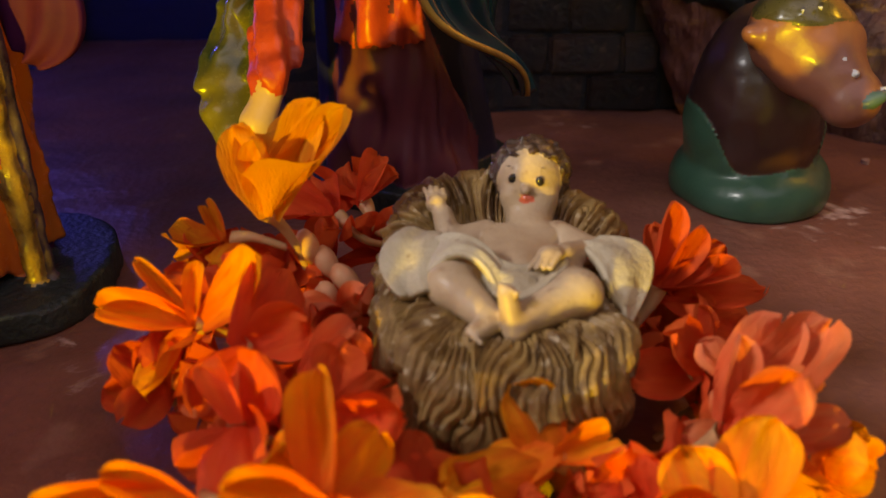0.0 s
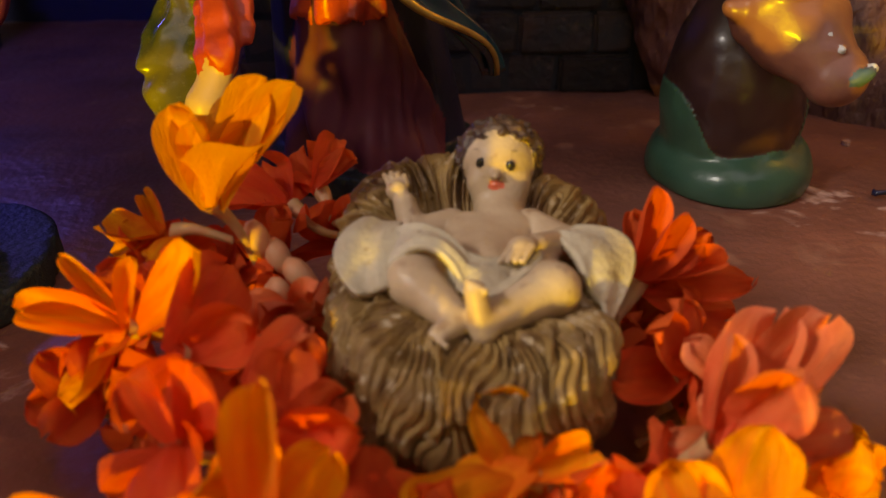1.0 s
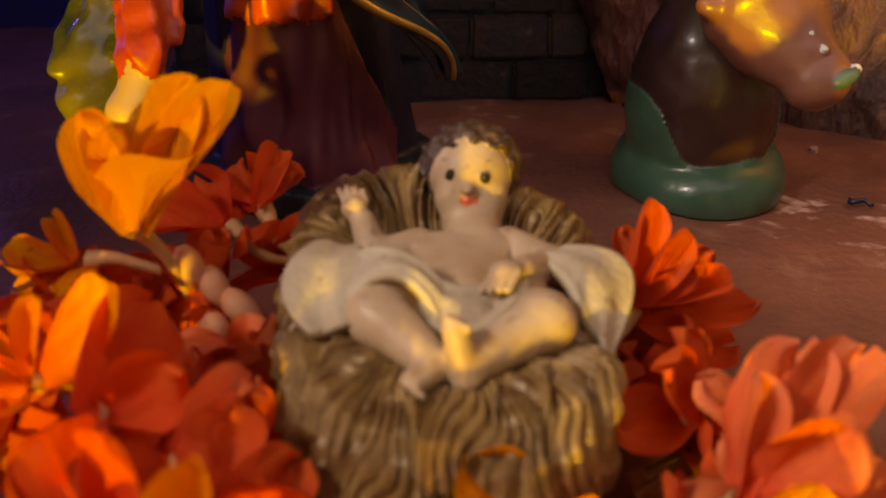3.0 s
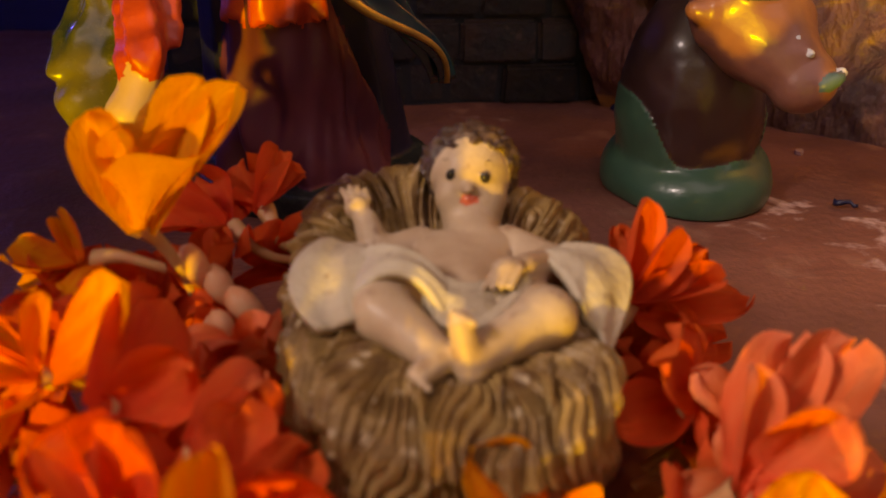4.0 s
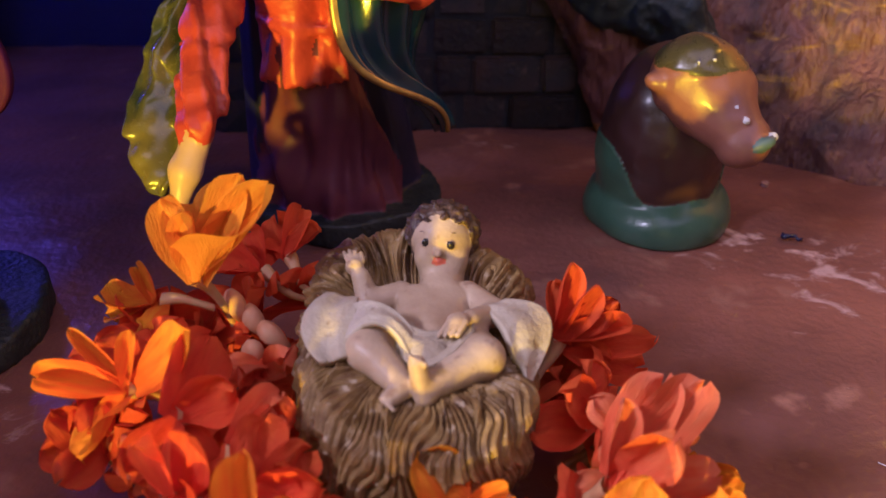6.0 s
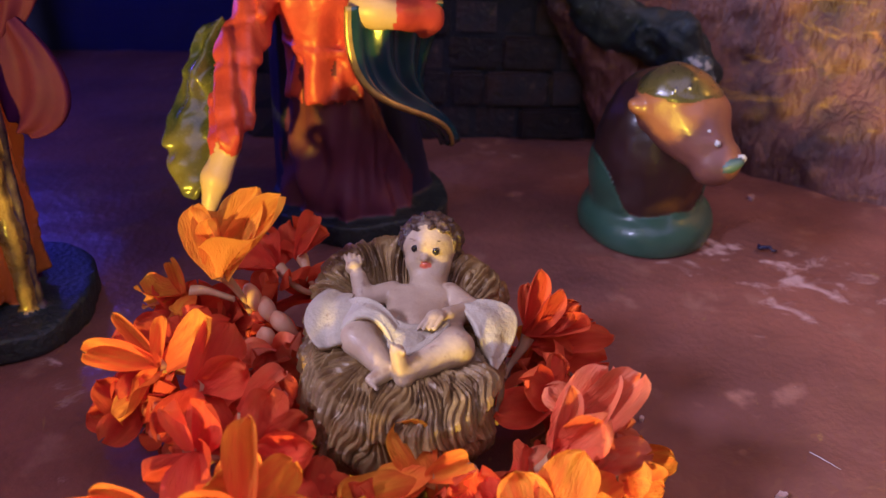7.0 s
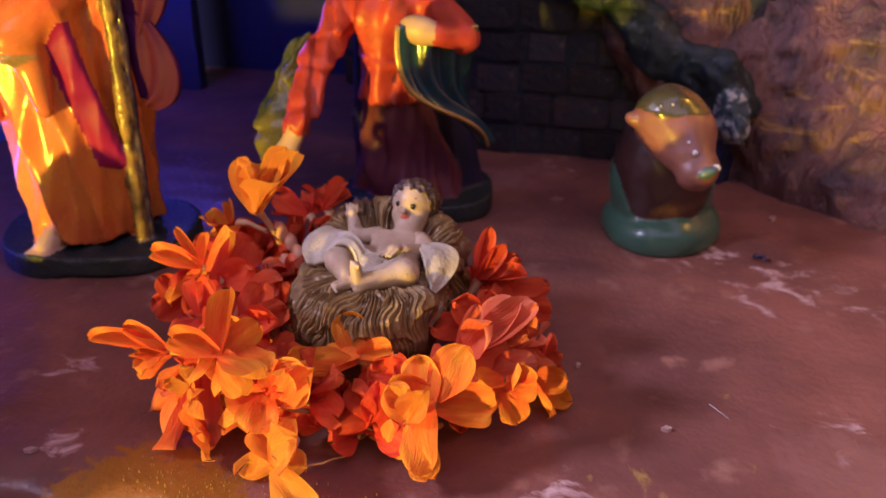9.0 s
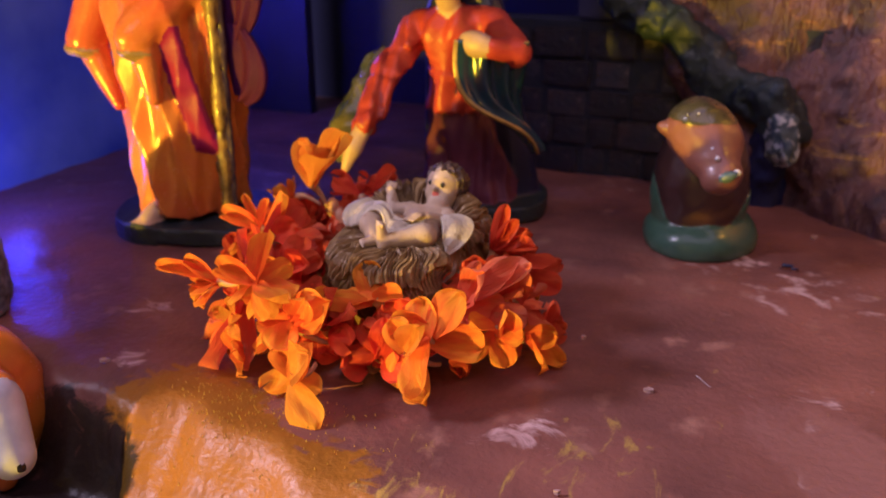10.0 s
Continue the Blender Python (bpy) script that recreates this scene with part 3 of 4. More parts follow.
        z = np.interp(p, steps, (1, 14, 26, 31, 42.5, 46.0, 46.5, 46))
        c, q = np.cos(th), np.sin(th)
        rise = (9.5 + 2.5 * np.cos(th * 3.0 + 0.9)) * smooth(0.10, 0.70, q) * smooth(0.45, 0.95, p) * smooth(1.35, 1.02, p)
        x = (29.5 + 3.5 * smooth(0.0, 0.6, q)) * r * np.sign(c) * np.abs(c) ** 0.86 - 4.0 + 2.0 * smooth(0.0, 0.6, q)
        y = np.where(q < 0, 43.5, 40.0) * r * np.sign(q) * np.abs(q) ** 0.86 - 9.0
        return np.stack([x, y, z + rise], -1)

    def carve(th, p):
        """Height of the carved locks: layered tufts, each of several swaying strands."""
        q = smooth(0.1, 0.6, np.sin(th))
        sway = 0.10 * np.sin(5 * p + 2.3 * np.sin(2 * th + 1)) + 0.07 * np.sin(9 * p + 5 * th + 1.3 * np.sin(3 * th)) + 0.05 * np.sin(13 * th + 4 * p)
        g = th + sway * (0.55 + 1.9 * q)
        n1 = 17.0
        cell = np.floor(g * n1 / math.pi / 2 * 1.0)
        f = g * n1 / math.pi / 2 - cell
        pick = np.sin(cell * 12.9898 + 3.1) * 43758.5453
        pick = pick - np.floor(pick)
        tuft = np.sin(math.pi * f) ** 0.6
        layer = (p - 0.30 + 0.30 * pick + 0.16 * (f - 0.5) ** 2 * 4) * 1.75
        layer = layer - np.floor(layer)
        shingle = (1 - layer) ** 1.4 * smooth(0.0, 0.06, layer)
        lean = (f - 0.5) * (0.55 + 0.45 * layer)
        strands = np.abs(np.sin(math.pi * (lean * (6.2 - 2.4 * q) + 2.0 * pick + 0.25 * np.sin(7 * p + 6 * pick))))
        fine = np.abs(np.sin(math.pi * (lean * 14.0 + 0.5 * np.sin(5 * p + 9 * pick))))
        h = 1.3 * tuft + 1.7 * shingle + 1.15 * strands ** 0.8 + 0.35 * fine
        return 1.25 * h * (1.0 + 0.45 * q) - 2.3

    nt, npf = 1000, 150
    TH, PP = np.meshgrid(np.linspace(0, 2 * math.pi, nt + 1), np.linspace(0, 1.6, npf), indexing="ij")
    B = mound(TH, PP)
    e = 2e-3
    N = np.cross(mound(TH + e, PP) - B, mound(TH, PP + e) - B)
    N /= np.maximum(np.linalg.norm(N, axis=2, keepdims=True), 1e-9)
    H = carve(TH, PP) * smooth(0.16, 0.34, PP) * smooth(1.40, 1.10, PP)
    rim = 1 + 0.035 * np.sin(TH * 17 + 2 * np.sin(TH * 5)) * smooth(0.5, 0.3, PP)
    V = (B + N * H[..., None]) * np.stack([rim, rim, np.ones_like(rim)], -1)
    s.add(V.reshape(-1, 3) * MM, grid_faces(nt + 1, npf), 5)
    ob = thing("child_figurine", s, [M_SKIN, M_CLOTH, M_HAIR, M_BLACK, M_LIP, M_STRAW], (0.026, 0.190, 0.0))
    return tagged(ob, "small resin child figure lying on a bed of carved straw", "figurine")


build_child()


def build_woman():
    """The leaning robed figure behind the straw bed, one mesh."""
    s = Soup()

    def f(P):
        th = np.arctan2(P[:, 1] + 8, P[:, 0])
        fold = 1.5 * np.sin(th * 9 + P[:, 2] * 0.06) + 0.9 * np.sin(th * 15 - P[:, 2] * 0.10)
        low = smooth(90, 20, P[:, 2])
        parts = [(cap(P, (-4, 0, 12), (-12, -16, 78), 33, 15) + fold * (0.35 + 0.8 * low) + 2.0 * low * np.sin(P[:, 2] * 0.17 + 3.2 * th + 1.5 * np.sin(th * 2.3)), 7, 3), (cap(P, (-12, -17, 94), (-13, -20, 112), 14.5, 17) + 1.1 * fold, 0, 1), (np.maximum(cap(P, (-11, -18, 64), (-12, -18, 92), 17.0, 13.5) + 1.5 * fold + 0.7 * np.sin(th * 26), 66 + 2.2 * np.abs(np.sin(th * 13)) - P[:, 2]), 0, 1.0)]
        parts.append((np.maximum(cap(P, (-12, -17.5, 80), (-12, -17.5, 96), 15.6, 16.6) + 0.6 * fold, np.abs(P[:, 2] - 88 + 0.1 * P[:, 0]) - 1.8), 0, 0.8))
        parts.append((cap(P, (-32, -16, 116), (10, -14, 118), 10, 10), 0, 6))
        crease = 0.5 * lumps(P, 0.42, 4) + 0.55 * np.sin((P[:, 2] - 0.8 * P[:, 1]) * 0.34 + 3.0 * np.sin(P[:, 0] * 0.25 + P[:, 2] * 0.08))
        parts += [(cap(P, (-36, -18, 114), (-43, -48, 90), 9.3, 8.2) + crease * 2.6, 0, 3), (cap(P, (-43, -48, 90), (-43, -76, 68), 8.2, 7.2) + crease * 2.7, 0, 2)]
        parts += [(cap(P, (-43, -78, 66), (-48, -84, 55), 4.6, 5.6), 1, 1.5), (cap(P, (-48, -84, 55), (-51, -88, 44), 5.4, 3.0), 1, 2)]
        parts += [(cap(P, (14, -16, 117), (32, -34, 106), 9.5, 9) + crease * 0.5, 0, 3), (ell(P, (13, -48, 111), (11, 6.5, 7.5), (0, 12, 0)), 1, 1)]
        parts.append((cap(P, (32, -34, 106), (22, -46, 109), 7.5, 6), 0, 2))
        parts += [(cap(P, (-12, -22, 122), (-13, -30, 140), 7, 7), 1, 3), (ell(P, (-14, -32, 152), (12, 13, 15)), 1, 3)]
        parts.append((np.maximum(ell(P, (-13, -26, 152), (17, 17, 20)), -(P[:, 1] + 34)), 3, 2))
        cloak = cap(P, (-3, 12, 8), (-12, 0, 118), 38, 25) + 1.3 * np.sin(th * 8 + 1)
        parts.append((np.maximum(cloak, -(P[:, 1] + 6 + 0.05 * P[:, 2])), 2, 1))
        base = np.maximum(np.sqrt((P[:, 0] / 1.12 - 0) ** 2 + (P[:, 1] + 0) ** 2) - 40 + 1.4 * np.sin(th * 5), np.abs(P[:, 2] - 5.5) - 5.5)
        parts.append((base, 4, 2.0))
        return blend(parts)

    V, F, L = nets(f, (-72, -96, -1.5), (60, 56, 178), 1.5)
    s.add(V * MM, F, L)
    sh = Soup()
    sheet(sh, ((2, -54, 114), (0, -60, 84), (8, -56, 66), (46, -48, 76), (45, -28, 46)), ((40, -36, 112), (40, -30, 100), (26, -22, 78), (28, -18, 60), (44, -16, 46)), 3.1, 4.2, 1.8, 3, 5, 56, 40)
    s.add(np.array(sh.v) * MM, sh.f, sh.m)
    sh = Soup()
    sheet(sh, ((-45, -78, 62), (-46, -60, 78), (-45, -48, 92), (-42, -34, 104)), ((-58, -82, 44), (-73, -66, 54), (-73, -52, 80), (-57, -36, 102)), 1.4, 3.4, 2.2, 6, None, 60, 34)
    V = np.array(sh.v)
    w = 4.6 * lumps(V, 0.19, 3) + 2.6 * lumps(V, 0.42, 5)
    V = V + np.stack([0.7 * w, 0.9 * w, 0.3 * w], -1) * smooth(-44, -54, V[:, 0])[:, None]
    s.add(V * MM, sh.f, sh.m)
    ob = thing("woman_figurine", s, [M_ROBE, M_FLESH, M_NAVY, M_GREEN, M_DARKBASE, M_GOLD, M_OLIVE, M_PLUM], (-0.004, 0.358, 0.0))
    return tagged(ob, "painted figure leaning forward, crimson dress, gold-edged green mantle", "figurine")


build_woman()


def build_man():
    """The standing robed figure on its dark oval base, one mesh."""
    s = Soup()

    def f(P):
        th = np.arctan2(P[:, 1] + 4, P[:, 0] - 6)
        fold = 6.2 * (np.abs(np.sin(th * 4.5 + P[:, 2] * 0.034 + 0.6)) - 0.6) + 1.6 * np.abs(np.sin(th * 8 - P[:, 2] * 0.04)) - 0.8
        parts = [(np.maximum(cap(P, (3, -4, 0), (-4, 0, 150), 30, 36) + fold, 14.5 + 1.5 * np.sin(th * 6) - P[:, 2]), 0, 3)]
        for a, c, hang, low in (((-38, -8, 150), (-50, -22, 112), (-30, -24, 76), 105), ((22, -14, 150), (2, -38, 118), (11, -40, 86), 108)):
            sleeve = cap(P, a, c, 15, 11.5) + 0.35 * fold
            parts.append((np.maximum(sleeve, low - P[:, 2]), 0, 4))
            parts.append((np.maximum(sleeve - 2.2, np.abs(P[:, 2] - low - 1.0 + 0.10 * (P[:, 0] - c[0])) - 2.4), 5, 0.8))
            parts.append((cap(P, (c[0] + 2, c[1] + 2, low + 4), hang, 9.5, 3.5) + 0.3 * fold, 0, 1.5))
        parts.append((cap(P, (-32, -8, 168), (34, -8, 168), 17), 0, 12))
        parts += [(cap(P, (0, -6, 175), (0, -8, 195), 9), 1, 4), (ell(P, (0, -9, 208), (15, 17, 20)), 1, 4), (np.maximum(ell(P, (0, -3, 212), (18, 18, 21)), -(P[:, 1] + 14)), 6, 2)]
        wood = 1.6 * lumps(P, 0.22, 3) + 1.0 * lumps(P, 0.6, 5)
        parts.append((cap(P, (34, -17, 12), (35, -15, 178), 3.4, 3.6) + wood * 0.45 + 0.5 * np.sin(P[:, 2] * 0.13), 7, 0.8))
        parts.append((cap(P, (37.2, -14, 12), (38.2, -12, 178), 2.0, 2.2) + wood * 0.3, 9, 0.6))
        parts += [(cap(P, (10, -29.5, 172), (12, -30.5, 128), 9, 7.5) + 0.6 * fold, 3, 2.5), (cap(P, (12, -30.5, 128), (17.5, -25, 92), 7.5, 7.0) + 0.7 * fold, 3, 3.0), (cap(P, (17.5, -25, 92), (23.5, -19, 58), 7.0, 7.5) + 0.7 * fold, 3, 3.0)]
        back = cap(P, (1, 6, 10), (-6, 8, 165), 26, 32) + fold * 0.6
        parts.append((np.maximum(back, -(P[:, 1] - 2)), 2, 1))
        parts += [(cap(P, (-6, -32, 16), (-8, -38, 13), 6, 5), 1, 2)]
        for i in range(4):
            parts.append((cap(P, (-12 + i * 2.8, -40, 13.0), (-13 + i * 2.8, -43.5, 11.5), 1.7, 1.5), 1, 0.5))
        base = np.maximum(np.sqrt((P[:, 0] / 1.20) ** 2 + (P[:, 1] + 1) ** 2) - 44 + 1.8 * np.sin(th * 4 + 1) + 1.6 * lumps(P, 0.13, 2), np.abs(P[:, 2] - 5.5) - 8.5 + 1.3 * lumps(P, 0.11, 4) + 0.06 * np.sqrt(P[:, 0] ** 2 + P[:, 1] ** 2))
        parts.append((base, 4, 3))
        return blend(parts)

    V, F, L = nets(f, (-66, -58, -1.5), (66, 62, 236), 1.5)
    s.add(V * MM, F, L)
    sh = Soup()
    sheet(sh, ((34, -8, 172), (35, -8, 150), (35, -6, 130), (36, -4, 112)), ((42, 0, 180), (68, -6, 152), (66, -8, 130), (44, -2, 112)), 1.6, 2.6, 3.2, 2)
    sheet(sh, ((35, -6, 124), (36, -6, 110), (36, -4, 96), (38, -4, 84)), ((46, -4, 122), (70, -10, 104), (66, -12, 82), (46, -6, 78)), 1.6, 2.4, 3.2, 2)
    s.add(np.array(sh.v) * MM, sh.f, sh.m)
    ob = thing("man_figurine", s, [M_ORANGE, M_FLESH, M_PINK, M_PURPLE, M_DARKBASE, M_GOLD, M_BLACK, M_STAFF, M_PLUM, M_BARK], (-0.156, 0.264, 0.0))
    return tagged(ob, "standing painted figure, orange robe and pink cloak, dark base", "figurine")


build_man()


def build_cow():
    """The resting cow on its green base: body, crown, muzzle and base in one piece of resin."""
    s = Soup()

    def f(P):
        w = 0.8 * lumps(P, 0.16, 2)
        x, z = P[:, 0], P[:, 2]
        base = np.maximum(ell(P, (-1, -3, 5), (32.5, 37, 20)) + 1.2 * w, -z)
        body = ell(P, (-3, -5, 33), (26.5, 28, 46)) + 0.7 * w + 0.5 * lumps(P, 0.36, 5)
        rim = 17 + 2.2 * np.sin(x * 0.22) + 24 * smooth(-15, -31, x) + 22 * smooth(14, 28, x)
        lip = np.maximum(body - 0.9, z - rim)
        head = cap(P, (-4, -37, 73), (10, -53, 56), 16.8, 10.5) + 0.7 * w + 0.4 * lumps(P, 0.42, 7)
        cheek = ell(P, (4, -38, 67), (15, 13, 16), (0, 20, 0)) + 0.5 * w
        muzzle = ell(P, (11.0, -57, 53.5), (8.8, 7.8, 6.8), (0, -20, 0))
        skull = blend([(head, 2, 3), (cheek, 2, 6), (muzzle, 2, 5)])[0]
        parts = [(base, 0, 1), (lip, 0, 2), (body, 1, 0.8), (skull, 2, 2.0)]
        parts.append((ell(P, (-20.5, -42, 74), (4.6, 4, 3.6), (0, 25, 0)), 2, 3))
        parts.append((ell(P, (14, -42, 72), (3.4, 3.4, 4.6)), 2, 3))
        parts.append((np.maximum(skull - 0.5, 79.5 + 0.6 * np.sin(x * 0.3) - z), 3, 0.2))
        parts.append((ell(P, (14.5, -64.0, 57.0), (5.0, 2.4, 2.6), (0, -25, 0)), 4, 0.4))
        parts.append((ell(P, (19.0, -61.5, 59.0), (1.9, 1.8, 1.9)), 5, 0.3))
        for c, r in (((8.5, -60.5, 65), 1.2), ((1.5, -55.0, 71), 0.7), ((5.5, -57, 69), 0.8), ((-9, -51.5, 84), 0.8), ((-3.5, -52, 85), 0.9)):
            parts.append((ell(P, c, (r, r * 1.4, r)), 5, 0.2))
        return blend(parts)

    V, F, L = nets(f, (-44, -82, -1.2), (44, 42, 100), 0.95)
    s.add(V * MM, F, L)
    ob = thing("cow_figurine", s, [M_GRASS, M_COW, M_COWHEAD, M_CAP, M_TEAL, M_WHITE, M_COWHEAD], (0.137, 0.347, 0.0))
    return tagged(ob, "glossy brown cow figure resting on a green base", "figurine")


build_cow()


def build_calf():
    """The tan animal at the crib's front corner, on the lower ground, with a pale muzzle."""
    s = Soup()

    def f(P):
        w = 0.6 * lumps(P, 0.2, 1)
        parts = [(ell(P, (-8, 4, 32), (33, 26, 35)) + w, 0, 2), (cap(P, (10, -10, 48), (34, -20, 56), 12, 9.5), 0, 5)]
        parts += [(cap(P, (40, -24, 54), (51, -30, 38), 10.5, 8.5), 1, 2), (ell(P, (58.5, -33, 37), (1.6, 1.6, 1.8)), 2, 0.3), (ell(P, (50, -38.5, 36), (1.6, 1.6, 1.8)), 2, 0.3)]
        for x, y in ((-26, -8), (-26, 16), (14, -8), (14, 16)):
            parts.append((cap(P, (x, y, 20), (x, y, 4), 7, 6), 0, 3))
        return blend(parts)

    V, F, L = nets(f, (-52, -52, -4), (70, 36, 80), 1.5)
    s.add(V * MM, F, L)
    ob = thing("calf_figurine", s, [M_ORANGE, M_WHITE, M_BLACK], (-0.128, 0.072, -0.048))
    return tagged(ob, "small tan animal figure with a white muzzle on lower ground", "figurine")


build_calf()


def build_pebble():
    def f(P):
        d = ell(P, (0, 0, 20), (17, 15, 30)) + 2.0 * lumps(P, 0.16, 3) + 0.8 * lumps(P, 0.5, 4)
        return np.maximum(d, -P[:, 2]), np.zeros(len(P), int)

    V, F, L = nets(f, (-26, -24, -3), (26, 24, 58), 1.4)
    ob = thing("speckled_stone", Soup().add(V * MM, F, L), [M_BLUEGREY], (-0.174, 0.117, 0.0))
    return tagged(ob, "blue-grey speckled upright stone on the floor", "stone")


build_pebble()


# ---- flowers ----
def petal_mesh(shape, seed, material):
    """A broad rounded petal on a narrow claw, 20 mm along +y and 15 mm wide, its face towards +z."""
    rng = random.Random(seed)
    nu, nv = 17, 20
    ph, ph2, notch = rng.uniform(0, 6), rng.uniform(0, 6), rng.uniform(0.0, 0.10)
    cup, bend, roll = ((0.12, 0.16, 0.25), (0.50, -0.28, 0.35), (-0.22, 0.60, -0.35), (1.05, -0.10, 0.30), (0.10, 0.20, 0.0), (0.30, -0.85, 0.25))[shape]
    cup, bend = cup + rng.uniform(-0.12, 0.12), bend + rng.uniform(-0.25, 0.25)
    frill = 0.0026 if shape == 4 else 0.0016
    skew = rng.uniform(-0.35, 0.35)
    V = []
    for i in range(nu):
        u = -1 + 2 * i / (nu - 1)
        for j in range(nv):
            v = j / (nv - 1)
            w = 0.20 + 0.80 * smooth(-0.22, 0.55, v)
            if v > 0.64:
                w *= math.sqrt(max(0.0, 1 - ((v - 0.64) / 0.362) ** 2.6))
            x = u * 0.0075 * w * (1 + 0.05 * math.sin(5 * v + ph)) + skew * 0.006 * v * v
            y = 0.020 * (v - notch * (1 - abs(u)) ** 2 * smooth(0.7, 1.0, v) * 0.8)
            z = -bend * 0.012 * v * v * (0.35 + 0.65 * v) + cup * 0.0075 * u * u * w - 0.0006 * math.exp(-(u / 0.22) ** 2) * smooth(0.0, 0.4, v)
            z += roll * 0.004 * smooth(0.62, 1.0, abs(u)) * smooth(0.25, 0.8, v)
            z += frill * math.sin(4.0 * u + 4 * v + ph) * v + 0.6 * frill * math.sin(7 * v + 3.5 * u + ph2) * v + 0.7 * frill * smooth(0.5, 1.0, abs(u) + 0.4 * v) * math.sin(9 * v + 5 * u + ph) * v
            z += 0.00011 * math.sin(17 * u + ph2) * smooth(0.1, 0.5, v) * (1 - 0.6 * v)
            V.append((x, y, z))
    return Soup().add(V, grid_faces(nu, nv), 0).mesh("petal", [material])


PETALS = [[[petal_mesh(shape, 100 * k + 10 * shape + i, M_PETAL[k]) for i in range(4)] for shape in range(6)] for k in range(4)]


def tube_mesh(a, b, sag, wide):
    """The slim pale tube of a blossom from its foot a to its throat b."""
    rings, sides = 10, 8
    a, b = Vector(a), Vector(b)
    side = Vector((0, 0, 1)).cross(b - a)
    side = side.normalized() if side.length > 1e-6 else Vector((1, 0, 0))
    up = (b - a).normalized().cross(side)
    V, F = [], []
    for i in range(rings):
        t = i / (rings - 1)
        r = 0.0010 + wide * t ** 2.6
        c = a.lerp(b, t) + Vector((0, 0, -sag)) * math.sin(math.pi * t) + side * 0.0008 * math.sin(5 * t)
        for k in range(sides):
            g = 2 * math.pi * k / sides
            V.append(c + side * r * math.cos(g) + up * r * math.sin(g))
    for i in range(rings - 1):
        for k in range(sides):
            F.append((i * sides + k, i * sides + (k + 1) % sides, (i + 1) * sides + (k + 1) % sides, (i + 1) * sides + k))
    return Soup().add(V, F, 0).mesh("tube", [M_TUBE])


FLOWER_RNG = random.Random(21)
FLOWER_LABELS = ("orange crossandra blossom lying on the floor", "crossandra blossom coloured deep red-orange, as if in shade", "pale salmon crossandra blossom with soft petals", "thin-petalled crossandra blossom coloured amber-yellow, as if lit by the lamp")


def flower(throat, foot, face, kind, petals, label="", sag=0.0015, tilt=42.0):
    """A blossom: a tube from its foot to its throat and petals from there, each given by tip, width and shape; millimetres."""
    rng = FLOWER_RNG
    ob = new("crossandra_flower")
    at, foot, face = Vector(throat) * MM, Vector(foot) * MM, Vector(face).normalized()
    ob.location = at
    for tip, width, shape in petals:
        y = Vector(tip) * MM - at
        size = y.length
        y.normalize()
        z = (face - y * face.dot(y))
        z = z.normalized() if z.length > 0.05 else y.orthogonal().normalized()
        x = y.cross(z)
        k = size / 0.020
        m = Matrix((x * (0.92 * width * MM / 0.015), y * k, z * min(k, 1.2 * width / 15))).transposed().to_4x4()
        p = new("petal", PETALS[kind][shape][rng.randrange(4)])
        p.parent = ob
        p.matrix_basis = Matrix.Translation([rng.uniform(-0.0016, 0.0016) for _ in range(3)]) @ m @ Matrix.Rotation(radians(rng.uniform(-tilt, tilt) * (0.3 if shape == 3 else 1.0)), 4, "Y") @ Matrix.Rotation(radians(rng.uniform(-8, 8)), 4, "X")
    t = new("tube", tube_mesh(foot - at, Vector((0, 0, 0)), sag, 0.0014))
    t.parent = ob
    return tagged(ob, label or FLOWER_LABELS[kind], "flower", "blossoms round the straw bed")


def fan(throat, way, kind, size=17.0, count=5, spread=230.0, opening=58.0, turn=0.0, width=13.0, shapes=(0, 1, 2, 4)):
    """A blossom whose lobes fan evenly round the way it faces."""
    rng = FLOWER_RNG
    q = Vector(way).to_track_quat("Z", "Y").to_matrix()
    at = Vector(throat)
    petals = []
    for i in range(count):
        phi = radians(turn - spread / 2 + spread * (i + 0.5) / count + rng.uniform(-9, 9))
        lift = radians(opening + rng.uniform(-14, 14))
        d = q @ Vector((math.sin(phi) * math.sin(lift), math.cos(phi) * math.sin(lift), math.cos(lift)))
        tip = at + d * size * rng.uniform(0.88, 1.12)
        tip.z = max(tip.z, 2.5)
        petals.append((tip, width * rng.uniform(0.85, 1.15), rng.choice(shapes)))
    foot = at - Vector(way).normalized() * 14
    foot.z = max(foot.z, 2.0)
    return flower(throat, foot, way, kind, petals)


